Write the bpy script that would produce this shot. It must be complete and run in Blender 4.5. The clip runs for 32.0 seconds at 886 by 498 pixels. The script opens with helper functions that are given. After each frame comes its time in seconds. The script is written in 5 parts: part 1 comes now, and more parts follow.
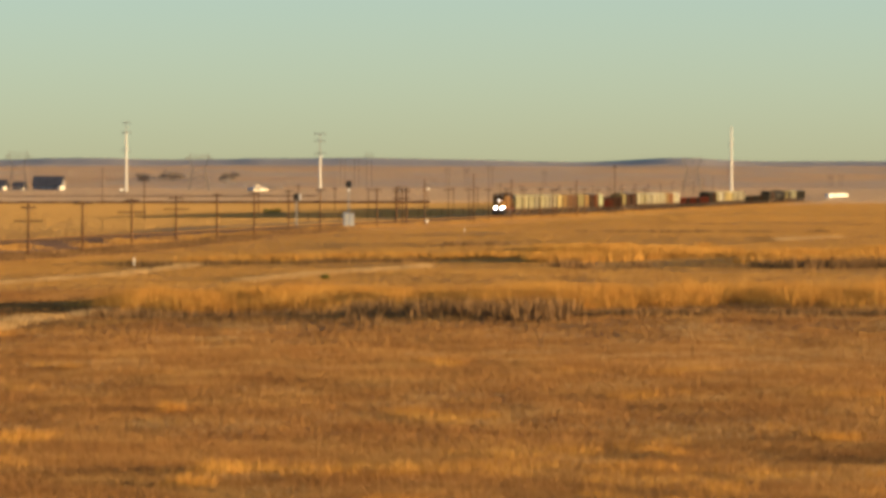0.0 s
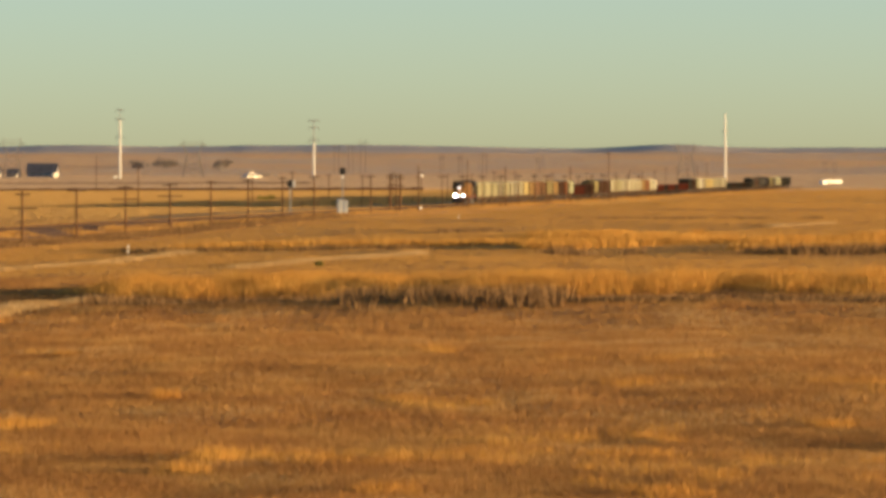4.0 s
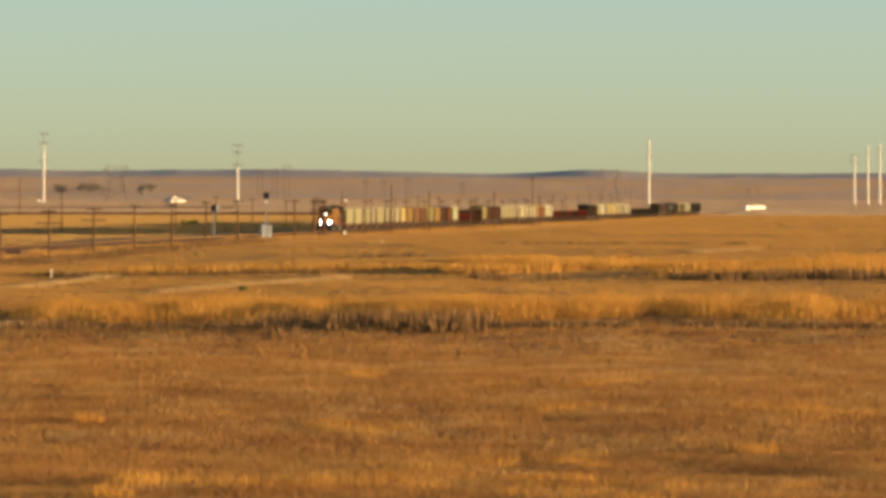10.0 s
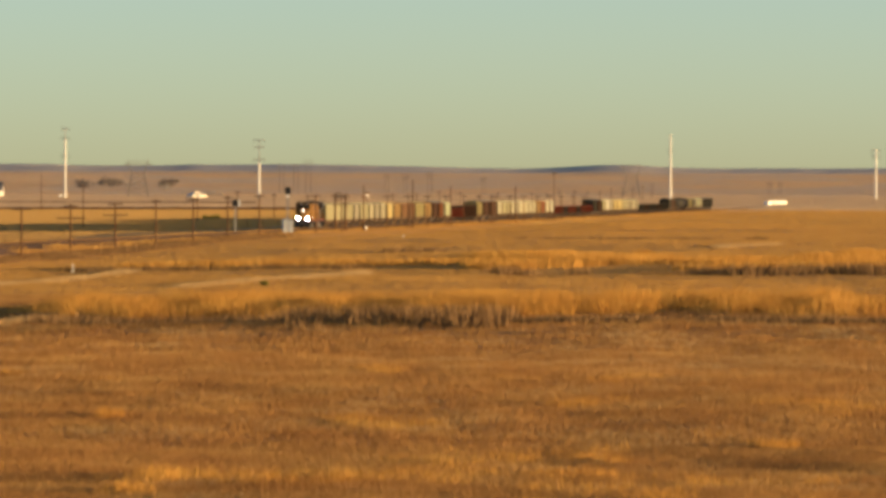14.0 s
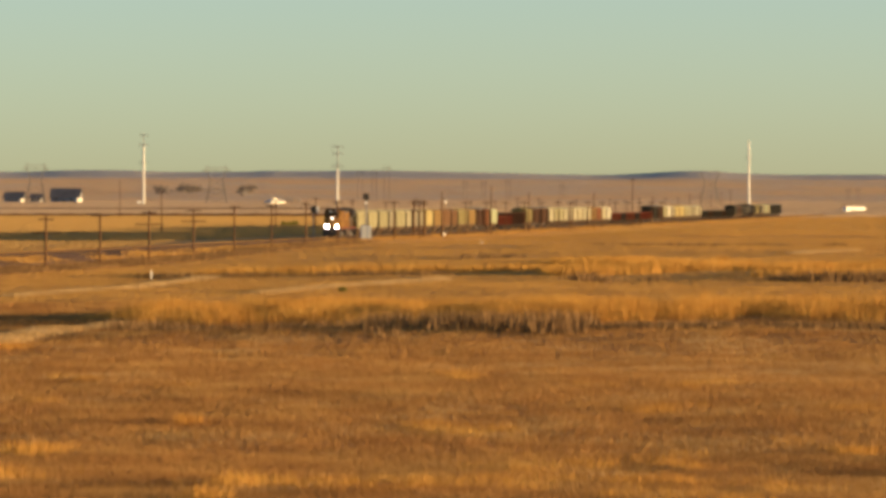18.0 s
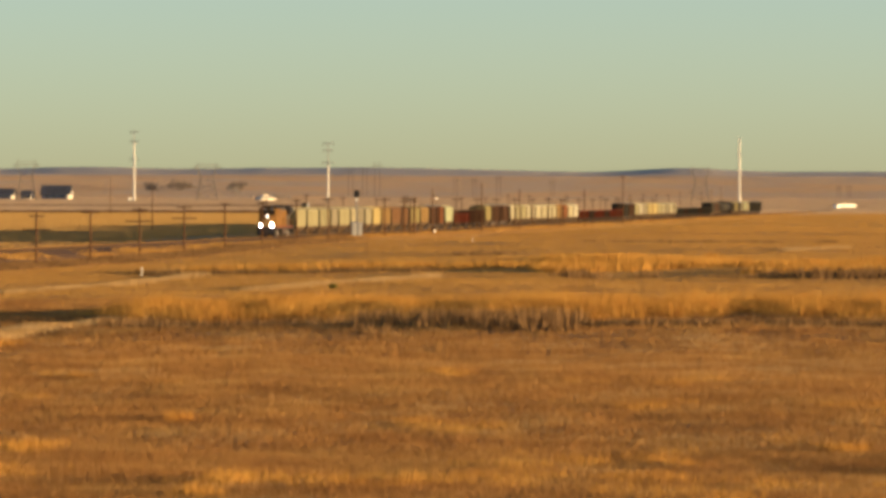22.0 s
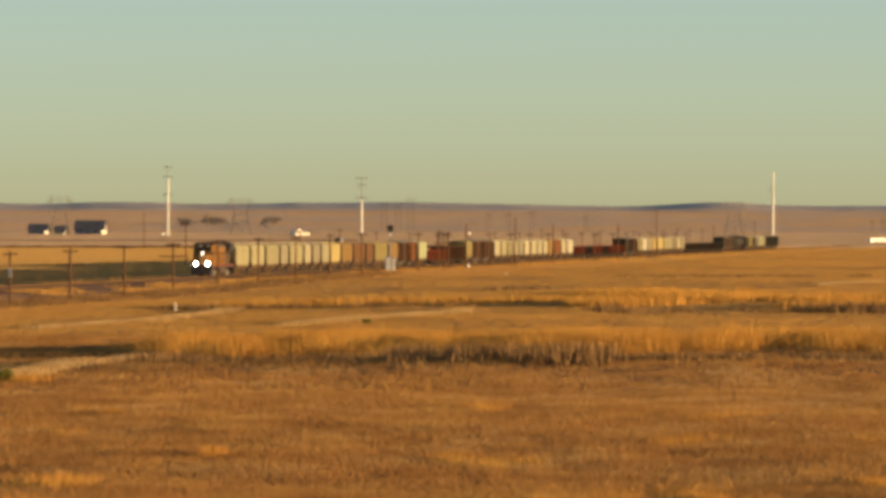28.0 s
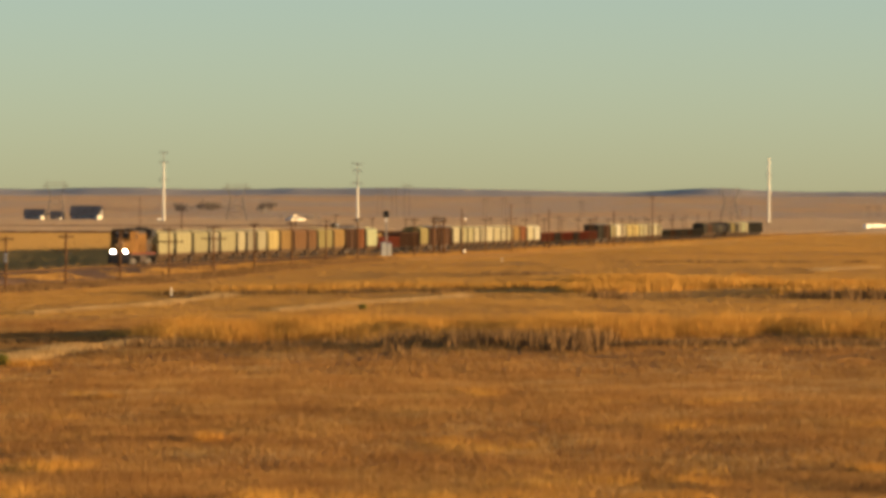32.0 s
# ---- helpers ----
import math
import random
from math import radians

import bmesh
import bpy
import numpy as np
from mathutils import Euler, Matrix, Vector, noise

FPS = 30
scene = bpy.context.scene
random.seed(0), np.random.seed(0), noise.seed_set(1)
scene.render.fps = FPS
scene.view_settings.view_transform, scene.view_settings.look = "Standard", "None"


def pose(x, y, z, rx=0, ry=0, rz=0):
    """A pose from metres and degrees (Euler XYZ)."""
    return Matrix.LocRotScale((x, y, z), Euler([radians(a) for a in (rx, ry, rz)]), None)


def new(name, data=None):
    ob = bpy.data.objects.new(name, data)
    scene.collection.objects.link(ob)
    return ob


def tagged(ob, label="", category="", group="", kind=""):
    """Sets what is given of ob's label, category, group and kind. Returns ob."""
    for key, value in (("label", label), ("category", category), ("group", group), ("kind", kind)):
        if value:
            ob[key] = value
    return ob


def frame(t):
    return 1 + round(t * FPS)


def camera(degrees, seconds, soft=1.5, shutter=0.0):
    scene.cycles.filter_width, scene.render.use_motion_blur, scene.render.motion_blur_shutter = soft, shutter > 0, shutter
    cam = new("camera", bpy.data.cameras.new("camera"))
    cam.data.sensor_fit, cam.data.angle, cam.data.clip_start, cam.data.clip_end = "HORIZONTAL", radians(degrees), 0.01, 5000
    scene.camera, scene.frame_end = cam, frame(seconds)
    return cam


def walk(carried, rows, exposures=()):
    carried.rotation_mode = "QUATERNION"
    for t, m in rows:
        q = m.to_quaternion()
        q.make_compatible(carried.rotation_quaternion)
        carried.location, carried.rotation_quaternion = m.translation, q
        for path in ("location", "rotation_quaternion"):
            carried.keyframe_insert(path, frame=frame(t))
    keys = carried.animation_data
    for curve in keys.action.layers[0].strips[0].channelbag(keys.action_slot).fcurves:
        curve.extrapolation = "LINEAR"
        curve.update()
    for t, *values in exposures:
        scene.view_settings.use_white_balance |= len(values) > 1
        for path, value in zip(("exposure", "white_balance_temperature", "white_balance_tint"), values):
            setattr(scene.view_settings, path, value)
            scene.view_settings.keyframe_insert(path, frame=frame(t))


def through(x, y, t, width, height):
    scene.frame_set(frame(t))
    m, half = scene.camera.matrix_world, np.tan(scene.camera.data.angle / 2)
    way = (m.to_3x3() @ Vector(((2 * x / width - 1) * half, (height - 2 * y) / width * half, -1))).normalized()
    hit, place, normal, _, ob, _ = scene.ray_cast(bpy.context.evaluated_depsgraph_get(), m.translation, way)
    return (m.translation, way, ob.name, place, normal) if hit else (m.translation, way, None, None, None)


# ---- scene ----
# A fixed stand on a low rise, a long lens held by hand: yaw (left), pitch (up) and roll in degrees.
EYE = (0.0, 0.0, 7.0)
cam = camera(7.5, 32.0, soft=3.9)
PATH = [
    (0, 0.001, -0.539, 0.01), (0.5, 0.054, -0.578, -0.07), (1, 0.054, -0.633, -0.06), (1.5, 0.049, -0.689, 0.10), (2, -0.030, -0.807, 0.03),
    (2.5, -0.034, -0.751, 0.03), (3, -0.049, -0.619, 0.03), (3.5, -0.053, -0.658, -0.05), (5.5, -0.109, -0.555, 0.06), (6, -0.259, -0.491, 0.13),
    (6.5, -0.452, -0.425, 0.11), (7, -0.442, -0.523, 0.15), (7.5, -0.438, -0.615, 0.23), (8, -0.530, -0.567, 0.15), (8.5, -0.508, -0.479, 0.15),
    (9, -0.656, -0.396, 0.09), (9.5, -0.647, -0.390, 0.08), (10, -0.698, -0.440, 0.10), (10.5, -0.728, -0.440, 0.09), (11, -0.676, -0.491, 0.10),
    (11.5, -0.625, -0.547, 0.18), (12, -0.590, -0.578, 0.22), (12.5, -0.601, -0.524, 0.16), (13, -0.567, -0.500, 0.15), (13.5, -0.526, -0.503, 0.17),
    (14, -0.516, -0.483, 0.12), (14.5, -0.479, -0.460, 0.16), (15, -0.038, -0.486, 0.08), (15.5, -0.051, -0.440, 0.11), (17.5, -0.059, -0.310, 0.01),
    (18, 0.148, -0.431, 0.10), (18.5, -0.066, -0.502, 0.15), (19, -0.093, -0.615, 0.20), (19.5, -0.195, -0.645, 0.22), (20, -0.205, -0.545, 0.11),
    (20.5, -0.167, -0.473, 0.01), (21, -0.300, -0.384, -0.02), (21.5, -0.261, -0.371, -0.02), (22, 0.068, -0.457, 0.12), (22.5, 0.067, -0.540, 0.12),
    (23, 0.128, -0.473, 0.15), (23.5, 0.225, -0.414, 0.07), (24, 0.193, -0.327, 0.02), (24.5, 0.109, -0.279, 0.06), (26.5, 0.460, -0.218, 0.09),
    (27, 0.565, -0.152, 0.09), (27.5, 0.607, -0.191, 0.02), (28, 0.353, -0.163, 0.04), (28.5, 0.604, -0.086, 0.09), (29, 0.722, -0.254, 0.18),
    (29.5, 0.805, -0.290, 0.19), (30, 0.638, -0.301, 0.12), (30.5, 0.592, -0.281, 0.07), (31, 0.297, -0.141, 0.02), (31.5, 0.382, -0.135, -0.01),
    (32, 0.318, -0.285, 0.09),
]
walk(cam, [(t, Matrix.Translation(EYE) @ pose(0, 0, 0, 90 + p, 0, y) @ pose(0, 0, 0, 0, 0, r)) for t, y, p, r in PATH],
     exposures=[(0.0, 1.21, 6340, 12), (12.0, 1.16, 6480, 12), (24.0, 1.14, 6600, 13), (32.0, 1.03, 6800, 13)])

# ---- light: a very low sun from the east of the line of view ----
SUN_ELEV, SUN_AZ = 3.1, 100.0          # degrees; azimuth clockwise from +y
world = bpy.data.worlds.new("world")
scene.world = world
world.use_nodes = True
wn = world.node_tree
sky = wn.nodes.new("ShaderNodeTexSky")
sky.sky_type = "NISHITA"
sky.sun_disc = False
sky.sun_elevation, sky.sun_rotation = radians(SUN_ELEV), radians(SUN_AZ)
sky.air_density, sky.dust_density, sky.ozone_density = 0.52, 0.35, 1.4
wn.nodes["Background"].inputs["Strength"].default_value = 0.112
wn.links.new(sky.outputs[0], wn.nodes["Background"].inputs[0])
sun = new("sun", bpy.data.lights.new("sun", "SUN"))
sun.data.energy, sun.data.angle, sun.data.color = 5.0, radians(0.6), (1.0, 0.7, 0.34)
ce, se = math.cos(radians(SUN_ELEV)), math.sin(radians(SUN_ELEV))
sun_way = Vector((math.sin(radians(SUN_AZ)) * ce, math.cos(radians(SUN_AZ)) * ce, se))
sun.matrix_world = sun_way.to_track_quat("Z", "Y").to_matrix().to_4x4()

# ---- plan ----
LENS = 11961.5
TRACK_ANGLE = radians(5.672)
T_DIR = Vector((math.sin(TRACK_ANGLE), math.cos(TRACK_ANGLE), 0))     # along the track, away
T_SIDE = Vector((math.cos(TRACK_ANGLE), -math.sin(TRACK_ANGLE), 0))   # towards the stand
T_BASE = Vector((11.7, 1420.1, 0))                                     # nose of the train at the start
SPEED, SLOWING = 18.645, 0.0393         # metres a second, and its loss each second
RAIL_Z = 0.6


def spot(b, d):
    """A place at bearing b (784 is straight ahead) and distance d."""
    return (b - 784.0) / LENS * d, d


def beside(b, offset):
    """The place at bearing b on a line parallel to the track, offset metres nearer than its centre."""
    lateral = 127.6 - offset
    d = lateral * LENS / (1972.0 - b)
    return spot(b, d)


def lattice_noise(x, y, seed=0):
    x, y = np.asarray(x, float), np.asarray(y, float)
    i, j = np.floor(x).astype(np.int64), np.floor(y).astype(np.int64)
    fx, fy = x - i, y - j
    fx, fy = fx * fx * (3 - 2 * fx), fy * fy * (3 - 2 * fy)

    def h(a, b):
        n = (a * 374761393 + b * 668265263 + seed * 982451653) & 0x7FFFFFFF
        n = ((n ^ (n >> 13)) * 1274126177) & 0x7FFFFFFF
        return ((n ^ (n >> 16)) & 0xFFFF) / 65535.0
    return (h(i, j) * (1 - fx) + h(i + 1, j) * fx) * (1 - fy) + (h(i, j + 1) * (1 - fx) + h(i + 1, j + 1) * fx) * fy - 0.5


def smooth(a, b, x):
    t = np.clip((np.asarray(x, float) - a) / (b - a), 0, 1)
    return t * t * (3 - 2 * t)


def bump(x, at, width):
    return np.exp(-((np.asarray(x, float) - at) / width) ** 2)


def along(x, y):
    """Chainage along the track and distance nearer than its centre line."""
    dx, dy = x - T_BASE.x, y - T_BASE.y
    return dx * T_DIR.x + dy * T_DIR.y, dx * T_SIDE.x + dy * T_SIDE.y


def land(x, y):
    """Height of the ground."""
    x, y = np.asarray(x, float), np.asarray(y, float)
    far = np.hypot(x, y)
    b = x / np.maximum(far, 1.0) * LENS + 784.0
    ahead = smooth(0, 60, y)
    z = 5.4 * (1 - smooth(0, 125, far))
    z = z + np.interp(far, [0, 1500, 2750, 3000, 3300, 3600, 4300, 4600, 4750, 4950], [0, 0, 0.4, 1.5, 3.6, 5.6, 17.0, 21.8, 23.8, 21.0])
    # far ridge at the back, with its own outline
    z = z + smooth(4250, 4700, far) * (0.6 + 1.1 * bump(b, 1175, 160) + 0.5 * bump(b, 1190, 60) + 0.4 * bump(b, 730, 120) + 1.6 * bump(b, 80, 260) + 1.4 * bump(b, 560, 220)
                                        - 0.9 * bump(b, 1000, 130) - 0.8 * bump(b, 1500, 140)
                                        + 1.4 * lattice_noise(b / 150, 0 * b, 5) + 0.35 * lattice_noise(b / 41, 0 * b, 6))
    near = smooth(90, 150, far) * (1 - smooth(1500, 2200, far))
    z = z + near * (0.42 * lattice_noise(x / 34, y / 60, 1) + 0.1 * lattice_noise(x / 9, y / 16, 2) + 0.045 * lattice_noise(x / 3, y / 5, 3)) * (1 - 0.8 * smooth(-4, -12, along(x, y)[1]) * smooth(400, 600, far))
    # lower ground on the left of the railway
    s, o = along(x, y)
    z = z - 1.0 * smooth(-380, -660, s) * bump(o, 4, 60) - 0.35 * bump(o, 16, 14) * smooth(-420, -200, s) * (1 - smooth(900, 1200, s))
    # far side of the line: a gently rolling field
    z = z + smooth(-20, -60, o) * smooth(400, 700, far) * (1 - smooth(1500, 2200, far)) * 0.2 * lattice_noise(x / 60, y / 110, 9)
    # two shallow draws across the view, with a low lip on the near side
    for at, deep, wide, x0, x1 in ((372, 0.45, 16, -17, 60), (378, 0.2, 9, -60, -19), (655, 0.5, 14, -34, -2), (600, 0.6, 16, 14, 70)):
        m = smooth(x0 - 6, x0 + 4, x) * (1 - smooth(x1 - 4, x1 + 6, x))
        yy = y + 9 * lattice_noise(x / 14, 0 * x, 11)
        z = z + ahead * m * (-deep * bump(yy, at, wide) + 0.45 * deep * bump(yy, at - wide * 1.7, wide * 0.7))
    # level formation under the railway
    z = z - 1.0 * smooth(-300, -500, s) * smooth(-4, -9, o) * (1 - smooth(-26, -70, o))
    flat = np.where(o < 0, 1 - smooth(3.6, 8, -o), 1 - smooth(6, 16, o))
    zt = 0.05 - 0.7 * smooth(-380, -660, s) * smooth(2, 9, o) + 0.5 * smooth(4.5, 8, o) * (1 - smooth(11, 16, o)) * smooth(-570, -430, s)
    flat = flat * (1 - smooth(1350, 1500, s))
    z = z * (1 - flat) + zt * flat
    return z


# ---- materials ----
def material(name, color, rough=0.7, metal=0.0, vary=0.25, scale=0.6, fine=6.0, bump_height=0.0, bump_scale=8.0, random_tone=0.0, stretch=(1, 1, 1), dirt=None):
    """A paint, metal, wood or stone: two scales of tone, an optional second dirt colour and a fine relief."""
    m = bpy.data.materials.new(name)
    m.use_nodes = True
    nt = m.node_tree
    n, l = nt.nodes, nt.links
    p = n["Principled BSDF"]
    p.inputs["Roughness"].default_value, p.inputs["Metallic"].default_value = rough, metal
    p.inputs["Specular IOR Level"].default_value = 0.03 if rough > 0.84 else 0.4
    tc = n.new("ShaderNodeTexCoord")
    mp = n.new("ShaderNodeMapping")
    mp.inputs["Scale"].default_value = stretch
    l.new(tc.outputs["Object"], mp.inputs[0])
    big, small = n.new("ShaderNodeTexNoise"), n.new("ShaderNodeTexNoise")
    big.inputs["Scale"].default_value, small.inputs["Scale"].default_value = scale, fine
    big.inputs["Detail"].default_value = small.inputs["Detail"].default_value = 4
    l.new(mp.outputs[0], big.inputs["Vector"])
    l.new(mp.outputs[0], small.inputs["Vector"])
    add = n.new("ShaderNodeMath")
    add.operation = "ADD"
    l.new(big.outputs[0], add.inputs[0])
    l.new(small.outputs[0], add.inputs[1])
    rng = n.new("ShaderNodeMapRange")
    rng.inputs[1].default_value, rng.inputs[2].default_value = 0.6, 1.4
    rng.inputs[3].default_value, rng.inputs[4].default_value = 1 - vary, 1 + vary
    l.new(add.outputs[0], rng.inputs[0])
    mul = n.new("ShaderNodeMix")
    mul.data_type, mul.blend_type = "RGBA", "MULTIPLY"
    mul.inputs["Factor"].default_value = 1.0
    mul.inputs[6].default_value = (*color, 1)
    l.new(rng.outputs[0], mul.inputs[7])
    out = mul.outputs[2]
    if dirt:
        ramp = n.new("ShaderNodeMapRange")
        ramp.inputs[1].default_value, ramp.inputs[2].default_value = 0.95, 1.35
        l.new(add.outputs[0], ramp.inputs[0])
        dm = n.new("ShaderNodeMix")
        dm.data_type = "RGBA"
        dm.inputs[7].default_value = (*dirt, 1)
        l.new(ramp.outputs[0], dm.inputs["Factor"])
        l.new(out, dm.inputs[6])
        out = dm.outputs[2]
    if random_tone:
        oi = n.new("ShaderNodeObjectInfo")
        r2 = n.new("ShaderNodeMapRange")
        r2.inputs[3].default_value, r2.inputs[4].default_value = 1 - random_tone, 1 + random_tone
        l.new(oi.outputs["Random"], r2.inputs[0])
        m2 = n.new("ShaderNodeMix")
        m2.data_type, m2.blend_type = "RGBA", "MULTIPLY"
        m2.inputs["Factor"].default_value = 1.0
        l.new(out, m2.inputs[6])
        l.new(r2.outputs[0], m2.inputs[7])
        out = m2.outputs[2]
    l.new(out, p.inputs["Base Color"])
    if bump_height:
        bn, bt = n.new("ShaderNodeBump"), n.new("ShaderNodeTexNoise")
        bt.inputs["Scale"].default_value = bump_scale
        l.new(mp.outputs[0], bt.inputs["Vector"])
        bn.inputs["Distance"].default_value = bump_height
        l.new(bt.outputs[0], bn.inputs["Height"])
        l.new(bn.outputs[0], p.inputs["Normal"])
    return m


def lamp_glow(name, color, strength):
    m = bpy.data.materials.new(name)
    m.use_nodes = True
    p = m.node_tree.nodes["Principled BSDF"]
    p.inputs["Base Color"].default_value = (*color, 1)
    p.inputs["Emission Color"].default_value = (*color, 1)
    p.inputs["Emission Strength"].default_value = strength
    return m


def ground_material():
    """Dry prairie and fields: tone by broad drifts, by small tufts, and by distance from the stand (which field it is,
    with haze in the farthest tones).
    """
    m = bpy.data.materials.new("dry_prairie")
    m.use_nodes = True
    nt = m.node_tree
    n, l = nt.nodes, nt.links
    p = n["Principled BSDF"]
    p.inputs["Roughness"].default_value = 0.95
    p.inputs["Specular IOR Level"].default_value = 0.1
    geo = n.new("ShaderNodeNewGeometry")
    ln = n.new("ShaderNodeVectorMath")
    ln.operation = "LENGTH"
    flatten = n.new("ShaderNodeVectorMath")
    flatten.operation = "MULTIPLY"
    flatten.inputs[1].default_value = (1, 1, 0)
    l.new(geo.outputs["Position"], flatten.inputs[0])
    l.new(flatten.outputs[0], ln.inputs[0])

    def noise_tex(scale, sx=1.0, sy=1.0, detail=4):
        mp = n.new("ShaderNodeMapping")
        mp.inputs["Scale"].default_value = (sx, sy, 1)
        t = n.new("ShaderNodeTexNoise")
        t.inputs["Scale"].default_value, t.inputs["Detail"].default_value = scale, detail
        l.new(geo.outputs["Position"], mp.inputs[0])
        l.new(mp.outputs[0], t.inputs["Vector"])
        return t.outputs[0]

    def mixed(fac, a, b, mode="MIX"):
        x = n.new("ShaderNodeMix")
        x.data_type, x.blend_type = "RGBA", mode
        for sock, v in ((x.inputs["Factor"], fac), (x.inputs[6], a), (x.inputs[7], b)):
            if isinstance(v, (int, float)):
                sock.default_value = v
            elif isinstance(v, tuple):
                sock.default_value = (*v, 1)
            else:
                l.new(v, sock)
        return x.outputs[2]

    def span(v, a, b, c=0.0, d=1.0):
        r = n.new("ShaderNodeMapRange")
        r.interpolation_type = "SMOOTHSTEP"
        for k, q in enumerate((a, b, c, d)):
            r.inputs[k + 1].default_value = q
        l.new(v, r.inputs[0])
        return r.outputs[0]

    def plus(a, b, k):
        q = n.new("ShaderNodeMath")
        q.operation = "MULTIPLY_ADD"
        l.new(b, q.inputs[0])
        q.inputs[1].default_value = k
        l.new(a, q.inputs[2])
        return q.outputs[0]

    drift = noise_tex(0.03, 1.0, 0.35)
    tuft = noise_tex(0.9, 1.0, 0.5)
    wobble = noise_tex(0.006, 1.0, 1.0, 2)
    streak = noise_tex(0.011, 1.0, 0.3, 5)
    near = mixed(span(drift, 0.38, 0.62), (0.35, 0.168, 0.05), (0.42, 0.22, 0.068))
    near = mixed(span(tuft, 0.45, 0.7), near, (0.29, 0.138, 0.045))
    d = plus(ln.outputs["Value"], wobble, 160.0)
    # golden turf, stubble beyond the line, a pale grey-tan field, an ochre upland with grey haze painted in its
    # swales, then a ridge paled with haze
    gold = mixed(span(drift, 0.4, 0.6), (0.47, 0.245, 0.065), (0.53, 0.29, 0.08))
    gold = mixed(span(streak, 0.42, 0.6), gold, (0.46, 0.25, 0.075))
    col = mixed(span(d, 480, 760), near, gold)
    col = mixed(span(d, 1350, 1600), col, mixed(span(drift, 0.4, 0.6), (0.6, 0.345, 0.08), (0.54, 0.305, 0.08)))
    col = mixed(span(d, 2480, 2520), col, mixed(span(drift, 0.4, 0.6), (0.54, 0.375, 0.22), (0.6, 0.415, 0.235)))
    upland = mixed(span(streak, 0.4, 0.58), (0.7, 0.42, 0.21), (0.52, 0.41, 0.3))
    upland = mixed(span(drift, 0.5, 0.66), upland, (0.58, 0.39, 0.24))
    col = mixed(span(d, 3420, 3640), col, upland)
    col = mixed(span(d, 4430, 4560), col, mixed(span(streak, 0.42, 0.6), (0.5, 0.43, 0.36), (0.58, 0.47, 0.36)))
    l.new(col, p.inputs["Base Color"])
    b = n.new("ShaderNodeBump")
    b.inputs["Strength"].default_value = 1.0
    b.inputs["Distance"].default_value = 0.26
    l.new(plus(noise_tex(6.0, 1, 1, 6), noise_tex(1.7, 1, 1, 4), 0.8), b.inputs["Height"])
    l.new(b.outputs[0], p.inputs["Normal"])
    return m


def blade_material(name, tones, through=0.35):
    """Dry stems: tone by clump and by broad drifts over the field."""
    m = bpy.data.materials.new(name)
    m.use_nodes = True
    nt = m.node_tree
    n, l = nt.nodes, nt.links
    p = n["Principled BSDF"]
    p.inputs["Roughness"].default_value = 0.8
    p.inputs["Specular IOR Level"].default_value = 0.15
    geo = n.new("ShaderNodeNewGeometry")
    mp = n.new("ShaderNodeMapping")
    mp.inputs["Scale"].default_value = (0.26, 0.12, 1.0)
    t = n.new("ShaderNodeTexNoise")
    t.inputs["Scale"].default_value, t.inputs["Detail"].default_value = 1.0, 4
    l.new(geo.outputs["Position"], mp.inputs[0])
    l.new(mp.outputs[0], t.inputs["Vector"])
    q = n.new("ShaderNodeMath")
    q.operation = "MULTIPLY_ADD"
    l.new(geo.outputs["Random Per Island"], q.inputs[0])
    q.inputs[1].default_value = 0.22
    l.new(t.outputs[0], q.inputs[2])
    ramp = n.new("ShaderNodeValToRGB")
    el = ramp.color_ramp.elements
    while len(el) < len(tones):
        el.new(0.5)
    for k, c in enumerate(tones):
        el[k].position = 0.42 + 0.46 * k / (len(tones) - 1)
        el[k].color = (*c, 1)
    l.new(q.outputs[0], ramp.inputs[0])
    l.new(ramp.outputs[0], p.inputs["Base Color"])
    tr = n.new("ShaderNodeBsdfTranslucent")
    l.new(ramp.outputs[0], tr.inputs[0])
    mx = n.new("ShaderNodeMixShader")
    mx.inputs[0].default_value = through
    l.new(p.outputs[0], mx.inputs[1])
    l.new(tr.outputs[0], mx.inputs[2])
    l.new(mx.outputs[0], n["Material Output"].inputs[0])
    return m


M_GROUND = ground_material()
M_GRASS = blade_material("dry_grass", [(0.33, 0.153, 0.045), (0.39, 0.19, 0.056), (0.44, 0.232, 0.068), (0.53, 0.305, 0.095)])
M_MIDGRASS = blade_material("golden_turf", [(0.41, 0.212, 0.055), (0.455, 0.243, 0.063), (0.5, 0.276, 0.072), (0.545, 0.315, 0.088)])
M_STUBBLE = blade_material("field_stubble", [(0.44, 0.262, 0.088), (0.49, 0.295, 0.096), (0.53, 0.325, 0.108)])
M_PALE = blade_material("pale_dry_grass", [(0.44, 0.265, 0.1), (0.52, 0.335, 0.14), (0.58, 0.39, 0.18)])
M_TALL = blade_material("tall_golden_grass", [(0.48, 0.225, 0.045), (0.57, 0.285, 0.055), (0.62, 0.355, 0.085)])
M_WEED = blade_material("dark_weeds", [(0.17, 0.095, 0.04), (0.24, 0.135, 0.053), (0.34, 0.19, 0.07)], 0.3)
# far stems: the greyness of distance haze is mixed into these tones
M_HAZEGRASS = blade_material("far_stubble", [(0.43, 0.31, 0.2), (0.475, 0.33, 0.2), (0.53, 0.35, 0.2)])
M_BUSH = blade_material("green_brush", [(0.2, 0.18, 0.04), (0.26, 0.225, 0.05), (0.32, 0.265, 0.06)], 0.5)
M_HAZELEAF = blade_material("haze_grey_leaf", [(0.4, 0.35, 0.3), (0.44, 0.37, 0.3), (0.5, 0.4, 0.3)], 0.2)
